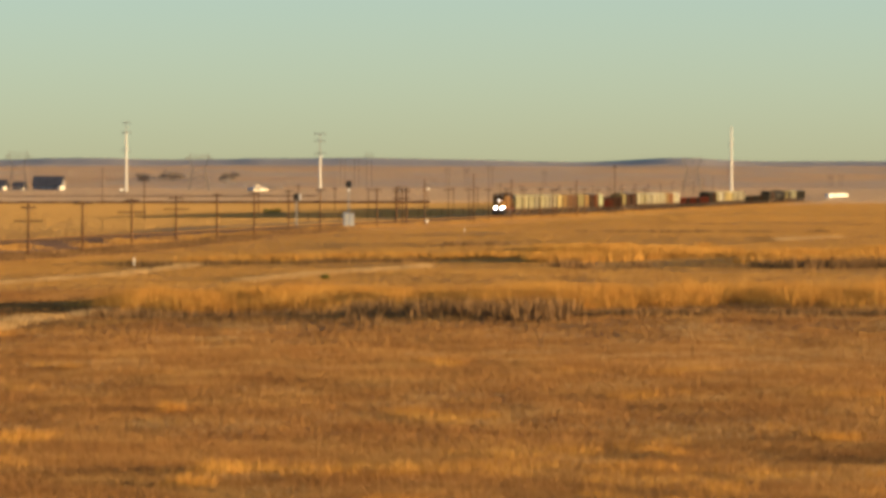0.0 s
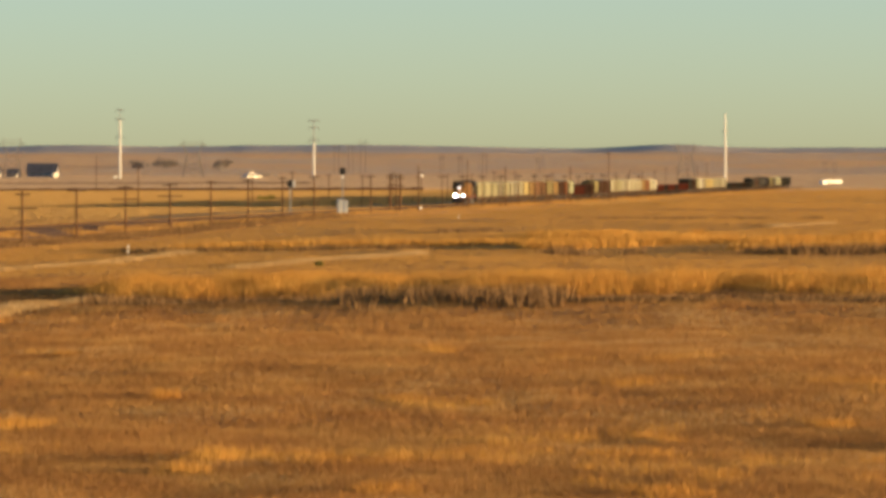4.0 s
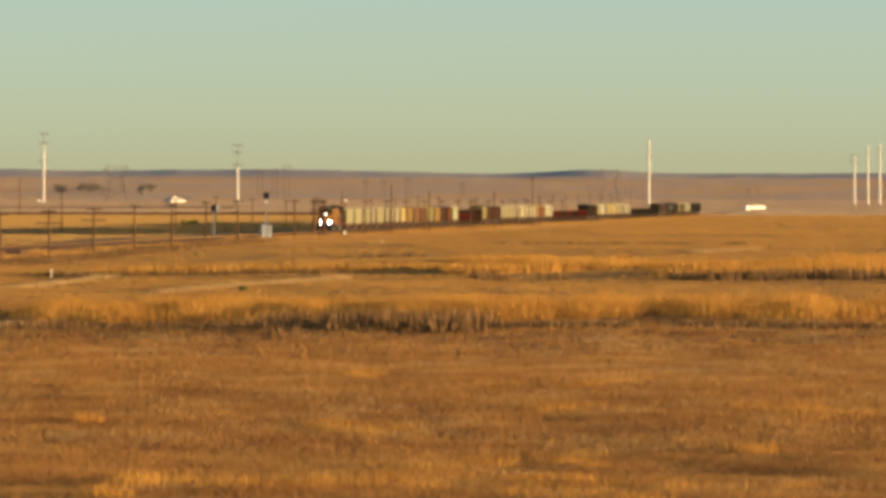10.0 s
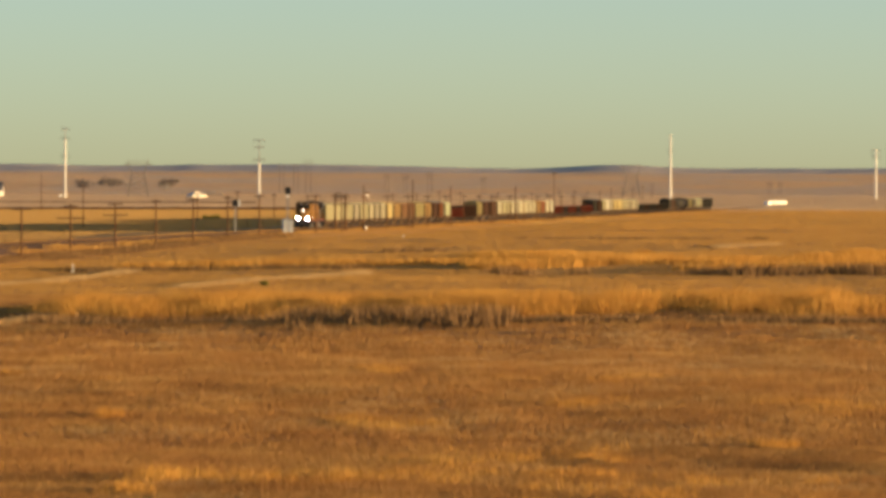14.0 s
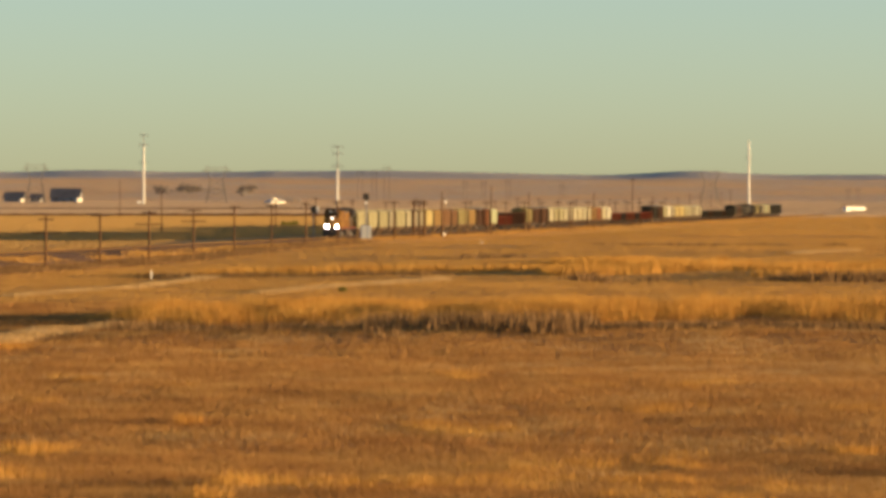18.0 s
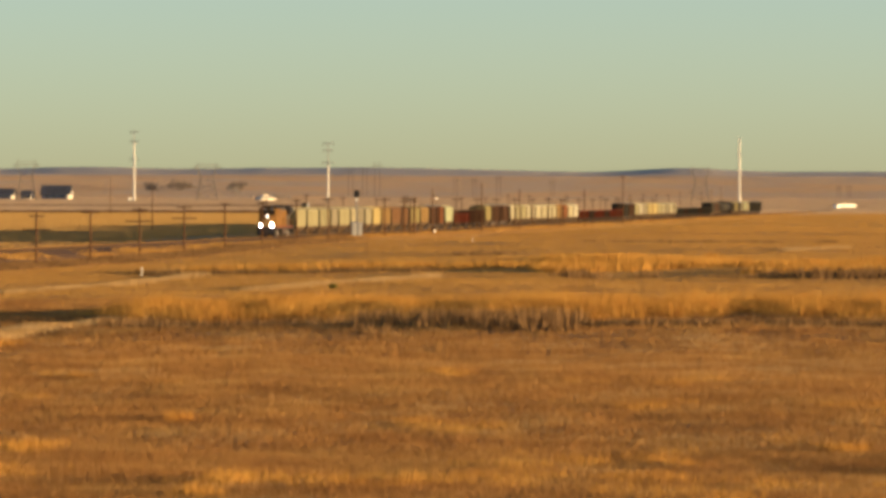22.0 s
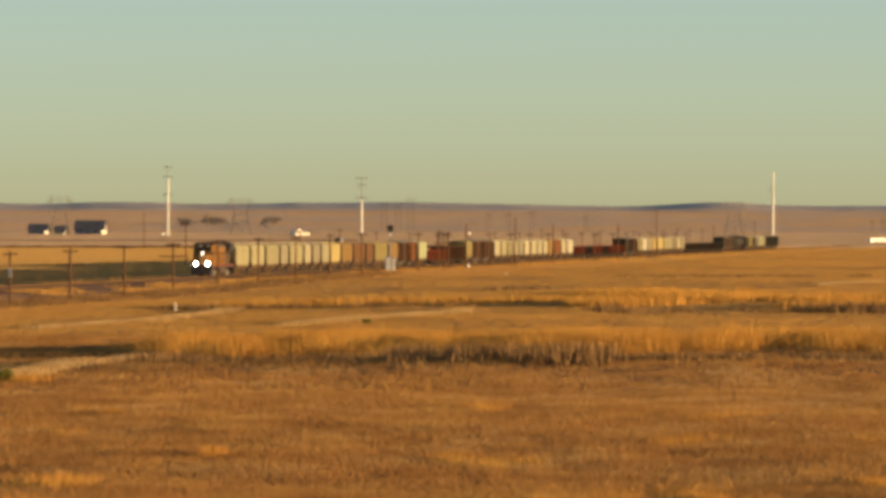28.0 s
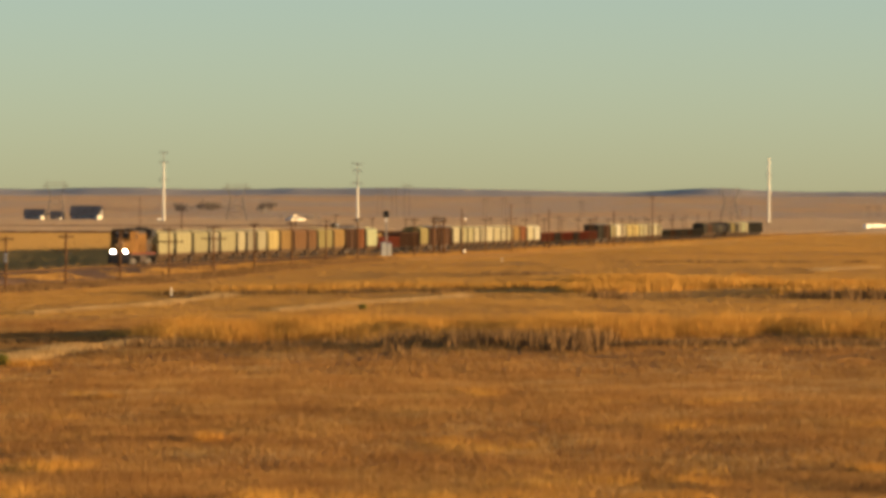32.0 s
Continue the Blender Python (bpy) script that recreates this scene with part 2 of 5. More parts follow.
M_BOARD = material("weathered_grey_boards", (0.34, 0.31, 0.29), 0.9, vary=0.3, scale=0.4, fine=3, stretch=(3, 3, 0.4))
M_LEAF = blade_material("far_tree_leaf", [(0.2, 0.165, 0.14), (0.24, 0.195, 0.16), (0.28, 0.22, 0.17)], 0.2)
M_BALLAST = material("ballast", (0.15, 0.09, 0.055), 0.95, vary=0.5, scale=0.06, fine=0.9, bump_height=0.12, bump_scale=5)
M_BANK = material("dry_earth", (0.15, 0.07, 0.035), 0.95, vary=0.3, scale=0.05, fine=0.6)
M_GRAVEL = material("pale_gravel", (0.46, 0.275, 0.11), 0.95, vary=0.2, scale=0.05, fine=0.6, bump_height=0.03, bump_scale=2)
M_RAIL = material("rail_steel", (0.08, 0.045, 0.025), 0.88, 0.0, vary=0.2)
M_TIE = material("creosoted_tie", (0.07, 0.05, 0.04), 0.9, vary=0.3)
M_POLE = material("weathered_pole_wood", (0.12, 0.062, 0.032), 0.9, vary=0.3, scale=0.8, fine=9, stretch=(4, 4, 0.6))
M_INSUL = material("insulator_glass", (0.12, 0.105, 0.09), 0.88)
M_STEEL = material("galvanised_steel", (0.62, 0.58, 0.50), 0.55, 0.1, vary=0.12, scale=0.2, fine=2)
M_GREYSTEEL = material("dull_grey_steel", (0.26, 0.24, 0.22), 0.7, 0.2, vary=0.15)
M_BLACK = material("matt_black", (0.02, 0.018, 0.016), 0.7, vary=0.3)
M_SILVER = material("silver_cabinet_paint", (0.5, 0.49, 0.45), 0.5, 0.1, vary=0.15)
M_WHITE = material("white_paint", (0.8, 0.76, 0.66), 0.6, vary=0.1)
M_CREAM = material("cream_siding", (0.78, 0.7, 0.55), 0.7, vary=0.1, dirt=(0.6, 0.5, 0.36))
M_ROOF = material("slate_grey_roofing", (0.17, 0.15, 0.14), 0.9, vary=0.4, scale=0.3, fine=2)
M_SHEETROOF = material("pale_sheet_roof", (0.7, 0.62, 0.48), 0.5, 0.2, vary=0.1)
M_GLASS = material("dark_window", (0.02, 0.022, 0.025), 0.08)
M_BARK = material("bark", (0.09, 0.06, 0.045), 0.9)
M_TRUCK = material("truck_iron", (0.06, 0.042, 0.032), 0.8, 0.3, vary=0.3, dirt=(0.085, 0.055, 0.033))
M_UNDER = material("grimy_underside", (0.085, 0.055, 0.034), 0.9, vary=0.3, dirt=(0.07, 0.045, 0.03))
M_WHEEL = material("wheel_steel", (0.1, 0.075, 0.06), 0.5, 0.7)
M_LIGHT = lamp_glow("headlight_glow", (1.0, 0.93, 0.78), 55.0)
M_DIMLIGHT = lamp_glow("upper_headlight_glow", (1.0, 0.9, 0.7), 4.0)
M_ROCK = material("field_stone", (0.3, 0.2, 0.09), 0.9, vary=0.3, bump_height=0.05)


# ---- mesh helpers ----
class Shape:
    """Collects boxes, tubes and prisms into one mesh."""

    def __init__(self):
        self.v, self.f = [], []

    def add(self, verts, faces):
        k = len(self.v)
        self.v += [tuple(q) for q in verts]
        self.f += [tuple(k + i for i in face) for face in faces]
        return self

    def box(self, x0, x1, y0, y1, z0, z1):
        v = [(x, y, z) for x in (x0, x1) for y in (y0, y1) for z in (z0, z1)]
        return self.add(v, [(0, 1, 3, 2), (4, 6, 7, 5), (0, 4, 5, 1), (2, 3, 7, 6), (0, 2, 6, 4), (1, 5, 7, 3)])

    def tube(self, p, q, r0, r1=None, sides=8):
        r1 = r0 if r1 is None else r1
        p, q = Vector(p), Vector(q)
        a = (q - p).normalized()
        e1 = a.orthogonal().normalized()
        e2 = a.cross(e1)
        ring = [(math.cos(2 * math.pi * i / sides), math.sin(2 * math.pi * i / sides)) for i in range(sides)]
        v = [p + (e1 * c + e2 * s) * r0 for c, s in ring] + [q + (e1 * c + e2 * s) * r1 for c, s in ring]
        f = [(i, (i + 1) % sides, sides + (i + 1) % sides, sides + i) for i in range(sides)]
        return self.add(v, f + [tuple(range(sides))[::-1], tuple(range(sides, 2 * sides))])

    def prism(self, outline, x0, x1):
        """An outline of (y, z), drawn along x."""
        k = len(outline)
        v = [(x0, y, z) for y, z in outline] + [(x1, y, z) for y, z in outline]
        f = [(i, (i + 1) % k, k + (i + 1) % k, k + i) for i in range(k)]
        return self.add(v, f + [tuple(range(k))[::-1], tuple(range(k, 2 * k))])

    def loft(self, rings):
        """Rings of equally many points, joined and capped."""
        k = len(rings[0])
        v = [q for ring in rings for q in ring]
        f = [(r * k + i, r * k + (i + 1) % k, (r + 1) * k + (i + 1) % k, (r + 1) * k + i) for r in range(len(rings) - 1) for i in range(k)]
        return self.add(v, f + [tuple(range(k))[::-1], tuple((len(rings) - 1) * k + i for i in range(k))])

    def mesh(self, name, mat, smooth_shade=False):
        me = bpy.data.meshes.new(name)
        me.from_pydata(self.v, [], self.f)
        me.materials.append(mat)
        bm = bmesh.new()
        bm.from_mesh(me)
        bmesh.ops.recalc_face_normals(bm, faces=bm.faces)
        bm.to_mesh(me)
        bm.free()
        if smooth_shade:
            me.polygons.foreach_set("use_smooth", [True] * len(me.polygons))
        return me


def part(name, shape, mat, parent, label="", at=None):
    """One mesh object under a thing or a part."""
    ob = new(name, shape if isinstance(shape, bpy.types.Mesh) else shape.mesh(name, mat))
    ob.parent = parent
    if at is not None:
        ob.location = at
    if label:
        ob["label"] = label
    return ob


def thing(name, label, category, at=(0, 0, 0), turn=0.0, group="", kind=""):
    ob = new(name)
    ob.empty_display_size = 0.2
    ob.matrix_basis = pose(*at, 0, 0, turn)
    return tagged(ob, label, category, group, kind)


def raw_mesh(name, verts, tris, mat):
    """A mesh from numpy arrays."""
    me = bpy.data.meshes.new(name)
    k = tris.shape[1]
    me.vertices.add(len(verts))
    me.vertices.foreach_set("co", np.ascontiguousarray(verts, np.float32).ravel())
    me.loops.add(tris.size)
    me.loops.foreach_set("vertex_index", np.ascontiguousarray(tris, np.int32).ravel())
    me.polygons.add(len(tris))
    me.polygons.foreach_set("loop_start", np.arange(0, tris.size, k, dtype=np.int32))
    me.update(calc_edges=True)
    me.materials.append(mat)
    return me


# ---- ground ----
def build_ground():
    fine = np.radians(np.arange(-5.6, 5.601, 0.04))
    left = np.radians(np.concatenate([np.arange(-180, -20, 8), np.arange(-20, -5.7, 1.2)]))
    right = -left[::-1][:-1]
    ang = np.concatenate([left, fine, right])
    rad = np.concatenate([[0.01, 1.0], np.geomspace(4, 130, 26), np.geomspace(133, 1500, 330), np.geomspace(1510, 4950, 130)])
    a, r = np.meshgrid(ang, rad)
    x, y = r * np.sin(a) + 0.37, r * np.cos(a) - 0.41
    z = land(x, y)
    v = np.stack([x, y, z], -1).reshape(-1, 3)
    na, nr = len(ang), len(rad)
    i, j = np.meshgrid(np.arange(nr - 1), np.arange(na), indexing="ij")
    k = (j + 1) % na
    q = np.stack([i * na + j, (i + 1) * na + j, (i + 1) * na + k, i * na + k], -1).reshape(-1, 4)
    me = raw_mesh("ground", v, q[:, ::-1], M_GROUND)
    me.polygons.foreach_set("use_smooth", [True] * len(me.polygons))
    tagged(new("ground", me), "rolling dry golden prairie and far stubble fields", "ground", kind="structure")


build_ground()


# ---- railway ----
def strip(name, mat, offsets, s0, s1, steps, label, category):
    """A band along the track: offsets are (metres nearer than the centre line, height)."""
    v, f = [], []
    k = len(offsets)
    for i in range(steps + 1):
        s = s0 + (s1 - s0) * i / steps
        for o, z in offsets:
            q = T_BASE + T_DIR * s + T_SIDE * o
            v.append((q.x, q.y, z))
    for i in range(steps):
        for j in range(k - 1):
            f.append((i * k + j, i * k + j + 1, (i + 1) * k + j + 1, (i + 1) * k + j))
    me = bpy.data.meshes.new(name)
    me.from_pydata(v, [], f)
    me.materials.append(mat)
    return tagged(new(name, me), label, category, kind="structure")


def build_track():
    bed = strip("track_bed", M_BALLAST, [(8.5, -1.0), (5.6, 0.06), (3.6, 0.12), (2.2, 0.4), (-2.2, 0.4), (-3.6, 0.12), (-4.6, -0.9)], -1000, 1500, 60,
                "brown-grey stone ballast bed of the railway", "track bed")
    # pale gravel strip added to give the look of sunlit ground beyond the track
    v, f = [], []
    steps, across = 150, (-16.5, -18.0, -20.5, -23.5, -26.0)
    for i in range(steps + 1):
        for j, o in enumerate(across):
            q = T_BASE + T_DIR * (-1000 + 2000 * i / steps) + T_SIDE * (o + (1.2 * math.sin(i * 0.9) + 0.7 * math.sin(i * 2.3) if j in (0, 4) else 0))
            v.append((q.x, q.y, float(land(np.array([q.x]), np.array([q.y]))[0]) + (0.05 if 0 < j < 4 else -0.12)))
    for i in range(steps):
        for j in range(4):
            f.append((i * 5 + j, i * 5 + 5 + j, i * 5 + 6 + j, i * 5 + 1 + j))
    me = bpy.data.meshes.new("lit_gravel_strip")
    me.from_pydata(v, [], f)
    me.materials.append(M_GRAVEL)
    tagged(new("lit_gravel_strip", me), "pale grey-brown gravel strip added for the sunlit ground beyond the railway", "road", kind="structure")
    rails = thing("railway_track", "rust-brown steel rails on dark wooden ties", "railway track", kind="structure")
    for o in (0.72, -0.72):
        sh = Shape()
        a, b = T_BASE + T_DIR * -1000 + T_SIDE * o, T_BASE + T_DIR * 1500 + T_SIDE * o
        for w, z0, z1 in ((0.07, 0.44, 0.47), (0.012, 0.465, 0.575), (0.036, 0.57, RAIL_Z)):
            quad = [T_SIDE * -w, T_SIDE * w]
            sh.loft([[(e + quad[0]) + Vector((0, 0, z0)), (e + quad[1]) + Vector((0, 0, z0)), (e + quad[1]) + Vector((0, 0, z1)), (e + quad[0]) + Vector((0, 0, z1))] for e in (a, b)])
        part("rail", sh, M_RAIL, rails)
    ties = Shape()
    for i in range(1500):
        c = T_BASE + T_DIR * (-1000 + i * 1.2)
        corners = [c + T_DIR * p + T_SIDE * q for p in (-0.12, 0.12) for q in (-1.3, 1.3)]
        v = [(q.x, q.y, z) for q in corners for z in (0.3, 0.445)]
        ties.add(v, [(1, 3, 7, 5), (0, 1, 5, 4), (2, 6, 7, 3), (0, 2, 3, 1), (4, 5, 7, 6)])
    me = bpy.data.meshes.new("ties")
    me.from_pydata(ties.v, [], ties.f)
    me.materials.append(M_TIE)
    tagged(part("ties", me, M_TIE, rails), kind="stuff")


build_track()


# ---- the train ----
PAINT = {
    "tan": (0.250, 0.222, 0.129), "grey": (0.208, 0.180, 0.124), "pale": (0.285, 0.251, 0.161), "yellow": (0.336, 0.264, 0.116),
    "brown": (0.13, 0.07, 0.035), "rust": (0.15, 0.062, 0.028), "olive": (0.198, 0.162, 0.072), "orange": (0.204, 0.128, 0.051),
    "dark": (0.045, 0.04, 0.03), "mint": (0.300, 0.307, 0.188), "red": (0.13, 0.036, 0.02), "cocoa": (0.07, 0.038, 0.023),
    "cream": (0.333, 0.296, 0.196), "black": (0.028, 0.025, 0.024), "white": (0.385, 0.355, 0.266),
}
WORDS = {"tan": "sun-faded tan", "grey": "weathered warm grey", "pale": "pale sand-coloured", "yellow": "mustard yellow", "brown": "rusty brown",
         "rust": "rust-red", "olive": "dusty olive", "orange": "faded orange", "dark": "sooty dark grey", "mint": "pale greenish white",
         "red": "oxide-red", "cocoa": "dark brown", "cream": "cream", "black": "black", "white": "off-white"}
PAINTS = {k: material("car_paint_" + k, c, 0.86, vary=0.4, scale=0.5, fine=2.2, stretch=(1.5, 1, 0.14), dirt=tuple(q * 0.5 for q in c), random_tone=0.12) for k, c in PAINT.items()}
M_LOCO = material("loco_yellow", (0.17, 0.088, 0.03), 0.86, vary=0.3, scale=0.4, fine=3, dirt=(0.1, 0.052, 0.025))
M_LOCOGREY = material("loco_grey", (0.06, 0.05, 0.045), 0.85, vary=0.2, dirt=(0.06, 0.055, 0.05))
M_LOCOTRUCK = material("dusty_truck_grey", (0.17, 0.15, 0.13), 0.8, vary=0.3, dirt=(0.1, 0.07, 0.05))
M_LOCORED = material("loco_red_stripe", (0.16, 0.03, 0.02), 0.86)
M_ROOFDIRT = material("sooty_car_roof", (0.2, 0.17, 0.13), 0.8, vary=0.3)
MESHES = {}


def kept(key, make, mat, smooth_shade=False):
    """One mesh for alike parts."""
    if key not in MESHES:
        MESHES[key] = make().mesh(key[0], mat, smooth_shade)
    return MESHES[key]


def wheel_shape():
    return Shape().tube((0, -0.06, 0), (0, 0.06, 0), 0.46, sides=14).tube((0, -0.09, 0), (0, -0.06, 0), 0.5, sides=14)


def side_frame_shape(base):
    sh = Shape()
    h = base / 2
    for y in (0.98, -0.98):
        e = 0.09
        sh.box(-h - 0.25, h + 0.25, y - e, y + e, 0.62, 0.8)
        sh.box(-h * 0.55, h * 0.55, y - e, y + e, 0.24, 0.36)
        sh.loft([[(-h, y - e, 0.5), (-h, y + e, 0.5), (-h, y + e, 0.66), (-h, y - e, 0.66)], [(-h * 0.5, y - e, 0.24), (-h * 0.5, y + e, 0.24), (-h * 0.5, y + e, 0.4), (-h * 0.5, y - e, 0.4)]])
        sh.loft([[(h, y - e, 0.5), (h, y + e, 0.5), (h, y + e, 0.66), (h, y - e, 0.66)], [(h * 0.5, y - e, 0.24), (h * 0.5, y + e, 0.24), (h * 0.5, y + e, 0.4), (h * 0.5, y - e, 0.4)]])
        for x in (-h, h):
            sh.box(x - 0.17, x + 0.17, y - 0.13, y + 0.13, 0.32, 0.62)
        for x in (-0.15, 0, 0.15):
            sh.tube((x, y, 0.36), (x, y, 0.64), 0.055, sides=6)
    return sh.box(-0.25, 0.25, -1.1, 1.1, 0.55, 0.95)


def add_truck(car, x, axles=2, base=1.78, mat=None):
    mat = mat or M_TRUCK
    fr = part("truck", kept(("truck", axles, base), lambda: side_frame_shape(base), mat), mat, car, "dusty grey truck frame" if axles == 3 else "cast-iron truck frame", (x, 0, 0))
    for k in range(axles):
        for y in (0.72, -0.72):
            w = part("wheel", kept(("wheel",), wheel_shape, M_WHEEL, False), M_WHEEL, fr)
            w.matrix_basis = pose(-base / 2 + base * k / (axles - 1), y, 0.46, 0, 0, 0 if y > 0 else 180)


def add_coupler(car, x, way):
    part("coupler", kept(("coupler",), lambda: Shape().box(0, 0.62, -0.11, 0.11, 0.75, 0.97).box(0.5, 0.82, -0.16, 0.14, 0.68, 1.02), M_TRUCK), M_TRUCK, car).matrix_basis = pose(x, 0, 0, 0, 0, 0 if way > 0 else 180)


def ladder_shape(height, z0):
    sh = Shape()
    for x in (-0.22, 0.22):
        sh.box(x - 0.025, x + 0.025, -0.02, 0.05, z0, z0 + height)
    z = z0 + 0.15
    while z < z0 + height:
        sh.box(-0.22, 0.22, 0.0, 0.04, z, z + 0.04)
        z += 0.36
    return sh


def add_ladders(car, half, y, height, z0):
    for x in (half - 0.35, -half + 0.35):
        for s in (1, -1):
            part("ladder", kept(("ladder", height, z0), lambda: ladder_shape(height, z0), M_TRUCK), M_TRUCK, car).matrix_basis = pose(x, s * y, 0, 0, 0, 0 if s > 0 else 180)


def covered_hopper(length, paint):
    """A ribbed covered hopper wagon; x is forward and z = 0 is the rail's top."""
    mat, half = PAINTS[paint], (length - 1.1) / 2
    car = thing("covered_hopper", WORDS[paint] + " covered hopper wagon rolling on the railway", "hopper wagon", group="freight wagons of the train")
    key = (round(length, 1), paint)

    def body():
        w, rings = 1.58, []
        prof = [(w, 1.45), (w, 3.75), (w * 0.96, 4.02), (w * 0.8, 4.22), (w * 0.45, 4.32), (-w * 0.45, 4.32), (-w * 0.8, 4.22), (-w * 0.96, 4.02), (-w, 3.75), (-w, 1.45)]
        for x, low in ((-half + 0.3, 2.5), (-half + 1.6, 1.45), (half - 1.6, 1.45), (half - 0.3, 2.5)):
            rings.append([(x, y, max(z, low)) for y, z in prof])
        return Shape().loft(rings)
    part("body", kept(("body", "h", *key), body, mat), mat, car)
    bays = 2 if length < 13.5 else 3
    bl = (2 * half - 3.0) / bays

    def bay():
        t = bl / 2 - 0.02
        top = [(-t, -1.5, 1.46), (t, -1.5, 1.46), (t, 1.5, 1.46), (-t, 1.5, 1.46)]
        w = bl * 0.34
        low = [(-w, -0.7, 0.36), (w, -0.7, 0.36), (w, 0.7, 0.36), (-w, 0.7, 0.36)]
        return Shape().loft([low, top]).box(-w - 0.1, w + 0.1, -0.85, 0.85, 0.22, 0.36)
    for k in range(bays):
        part("discharge_bay", kept(("discharge_bay", round(bl, 2)), bay, M_UNDER), M_UNDER, car, "grimy discharge bay", at=(-half + 1.5 + bl * (k + 0.5), 0, 0))

    def rib():
        sh = Shape()
        return sh.box(-0.04, 0.04, 1.575, 1.61, 1.5, 3.8)
    n = max(6, round(2 * half / 1.35))
    for k in range(n + 1):
        for s in (1, -1):
            x = -half + 0.12 + (2 * half - 0.24) * k / n
            if abs(x) > half - 1.6:
                continue
            part("side_rib", kept(("side_rib", paint), rib, mat), mat, car).matrix_basis = pose(x, 0, 0, 0, 0, 0 if s > 0 else 180)
    part("sill", kept(("sill", key[0]), lambda: Shape().box(-half, half, -1.56, -1.42, 1.12, 1.44).box(-half, half, 1.42, 1.56, 1.12, 1.44).box(-half, half, -0.3, 0.3, 0.85, 1.1)
                      .box(-half, -half + 0.2, -1.5, 1.5, 0.9, 1.2).box(half - 0.2, half, -1.5, 1.5, 0.9, 1.2), M_UNDER), M_UNDER, car, "grimy side sill")
    for x in (-half + 0.1, half - 0.1):
        part("end_frame", kept(("end_frame", paint), lambda: Shape().box(-0.06, 0.06, -1.5, -1.38, 1.2, 4.0).box(-0.06, 0.06, 1.38, 1.5, 1.2, 4.0).box(-0.06, 0.06, -0.5, -0.4, 1.2, 3.3).box(-0.06, 0.06, 0.4, 0.5, 1.2, 3.3), mat), mat, car, at=(x, 0, 0))
    part("roof_walk", kept(("roof_walk", round(half, 2)), lambda: Shape().box(-half, half, 0.75, 1.15, 4.3, 4.36).box(-half, half, -1.15, -0.75, 4.3, 4.36), M_ROOFDIRT), M_ROOFDIRT, car, "sooty grated roof walk")
    for k in range(4):
        part("roof_hatch", kept(("roof_hatch", paint, bays), lambda: Shape().box(-half / 4.6, half / 4.6, -0.36, 0.36, 4.31, 4.45), mat), mat, car, at=(-half * 0.72 + half * 0.48 * k, 0, 0))
    add_ladders(car, half, 1.6, 3.0, 1.0)
    for x, w in ((half - 1.75, 1), (-half + 1.75, -1)):
        add_truck(car, x)
    add_coupler(car, half, 1)
    add_coupler(car, -half, -1)
    return car


def boxcar(length, paint):
    mat, half = PAINTS[paint], (length - 1.3) / 2
    car = thing("boxcar", WORDS[paint] + " steel boxcar with a sliding door", "boxcar", group="freight wagons of the train")
    part("body", kept(("body", "b", length, paint), lambda: Shape().box(-half, half, -1.5, 1.5, 1.1, 4.3), mat), mat, car)
    part("roof", kept(("roof", "b", length), lambda: Shape().prism([(1.55, 4.3), (1.55, 4.36), (0, 4.62), (-1.55, 4.36), (-1.55, 4.3)], -half - 0.04, half + 0.04), M_ROOFDIRT), M_ROOFDIRT, car, "sooty peaked roof")
    n = round(2 * half / 1.1)
    for k in range(n + 1):
        for s in (1, -1):
            x = -half + 0.06 + (2 * half - 0.12) * k / n
            if abs(x) < 1.6:
                continue
            part("side_rib", kept(("side_rib", "b", paint), lambda: Shape().box(-0.05, 0.05, 1.5, 1.56, 1.12, 4.28), mat), mat, car).matrix_basis = pose(x, 0, 0, 0, 0, 0 if s > 0 else 180)
    for s in (1, -1):
        d = part("door", kept(("door", "b", paint), lambda: Shape().box(-1.55, 1.55, 1.52, 1.6, 1.2, 4.15).box(-1.5, 1.5, 1.6, 1.63, 1.9, 2.0).box(-1.5, 1.5, 1.6, 1.63, 3.2, 3.3), mat), mat, car)
        d.matrix_basis = pose(0, 0, 0, 0, 0, 0 if s > 0 else 180)
        part("door_rail", kept(("door_rail",), lambda: Shape().box(-3.2, 3.2, 1.5, 1.6, 1.05, 1.15).box(-3.2, 3.2, 1.5, 1.6, 4.18, 4.26), M_TRUCK), M_TRUCK, car).matrix_basis = pose(0, 0, 0, 0, 0, 0 if s > 0 else 180)
    part("sill", kept(("sill", "b", length), lambda: Shape().box(-half, half, -0.4, 0.4, 0.8, 1.1).box(-half + 3, half - 3, -0.9, 0.9, 0.45, 1.1), M_TRUCK), M_TRUCK, car)
    add_ladders(car, half, 1.52, 3.0, 0.9)
    for x in (half - 1.75, -half + 1.75):
        add_truck(car, x)
    add_coupler(car, half, 1)
    add_coupler(car, -half, -1)
    return car


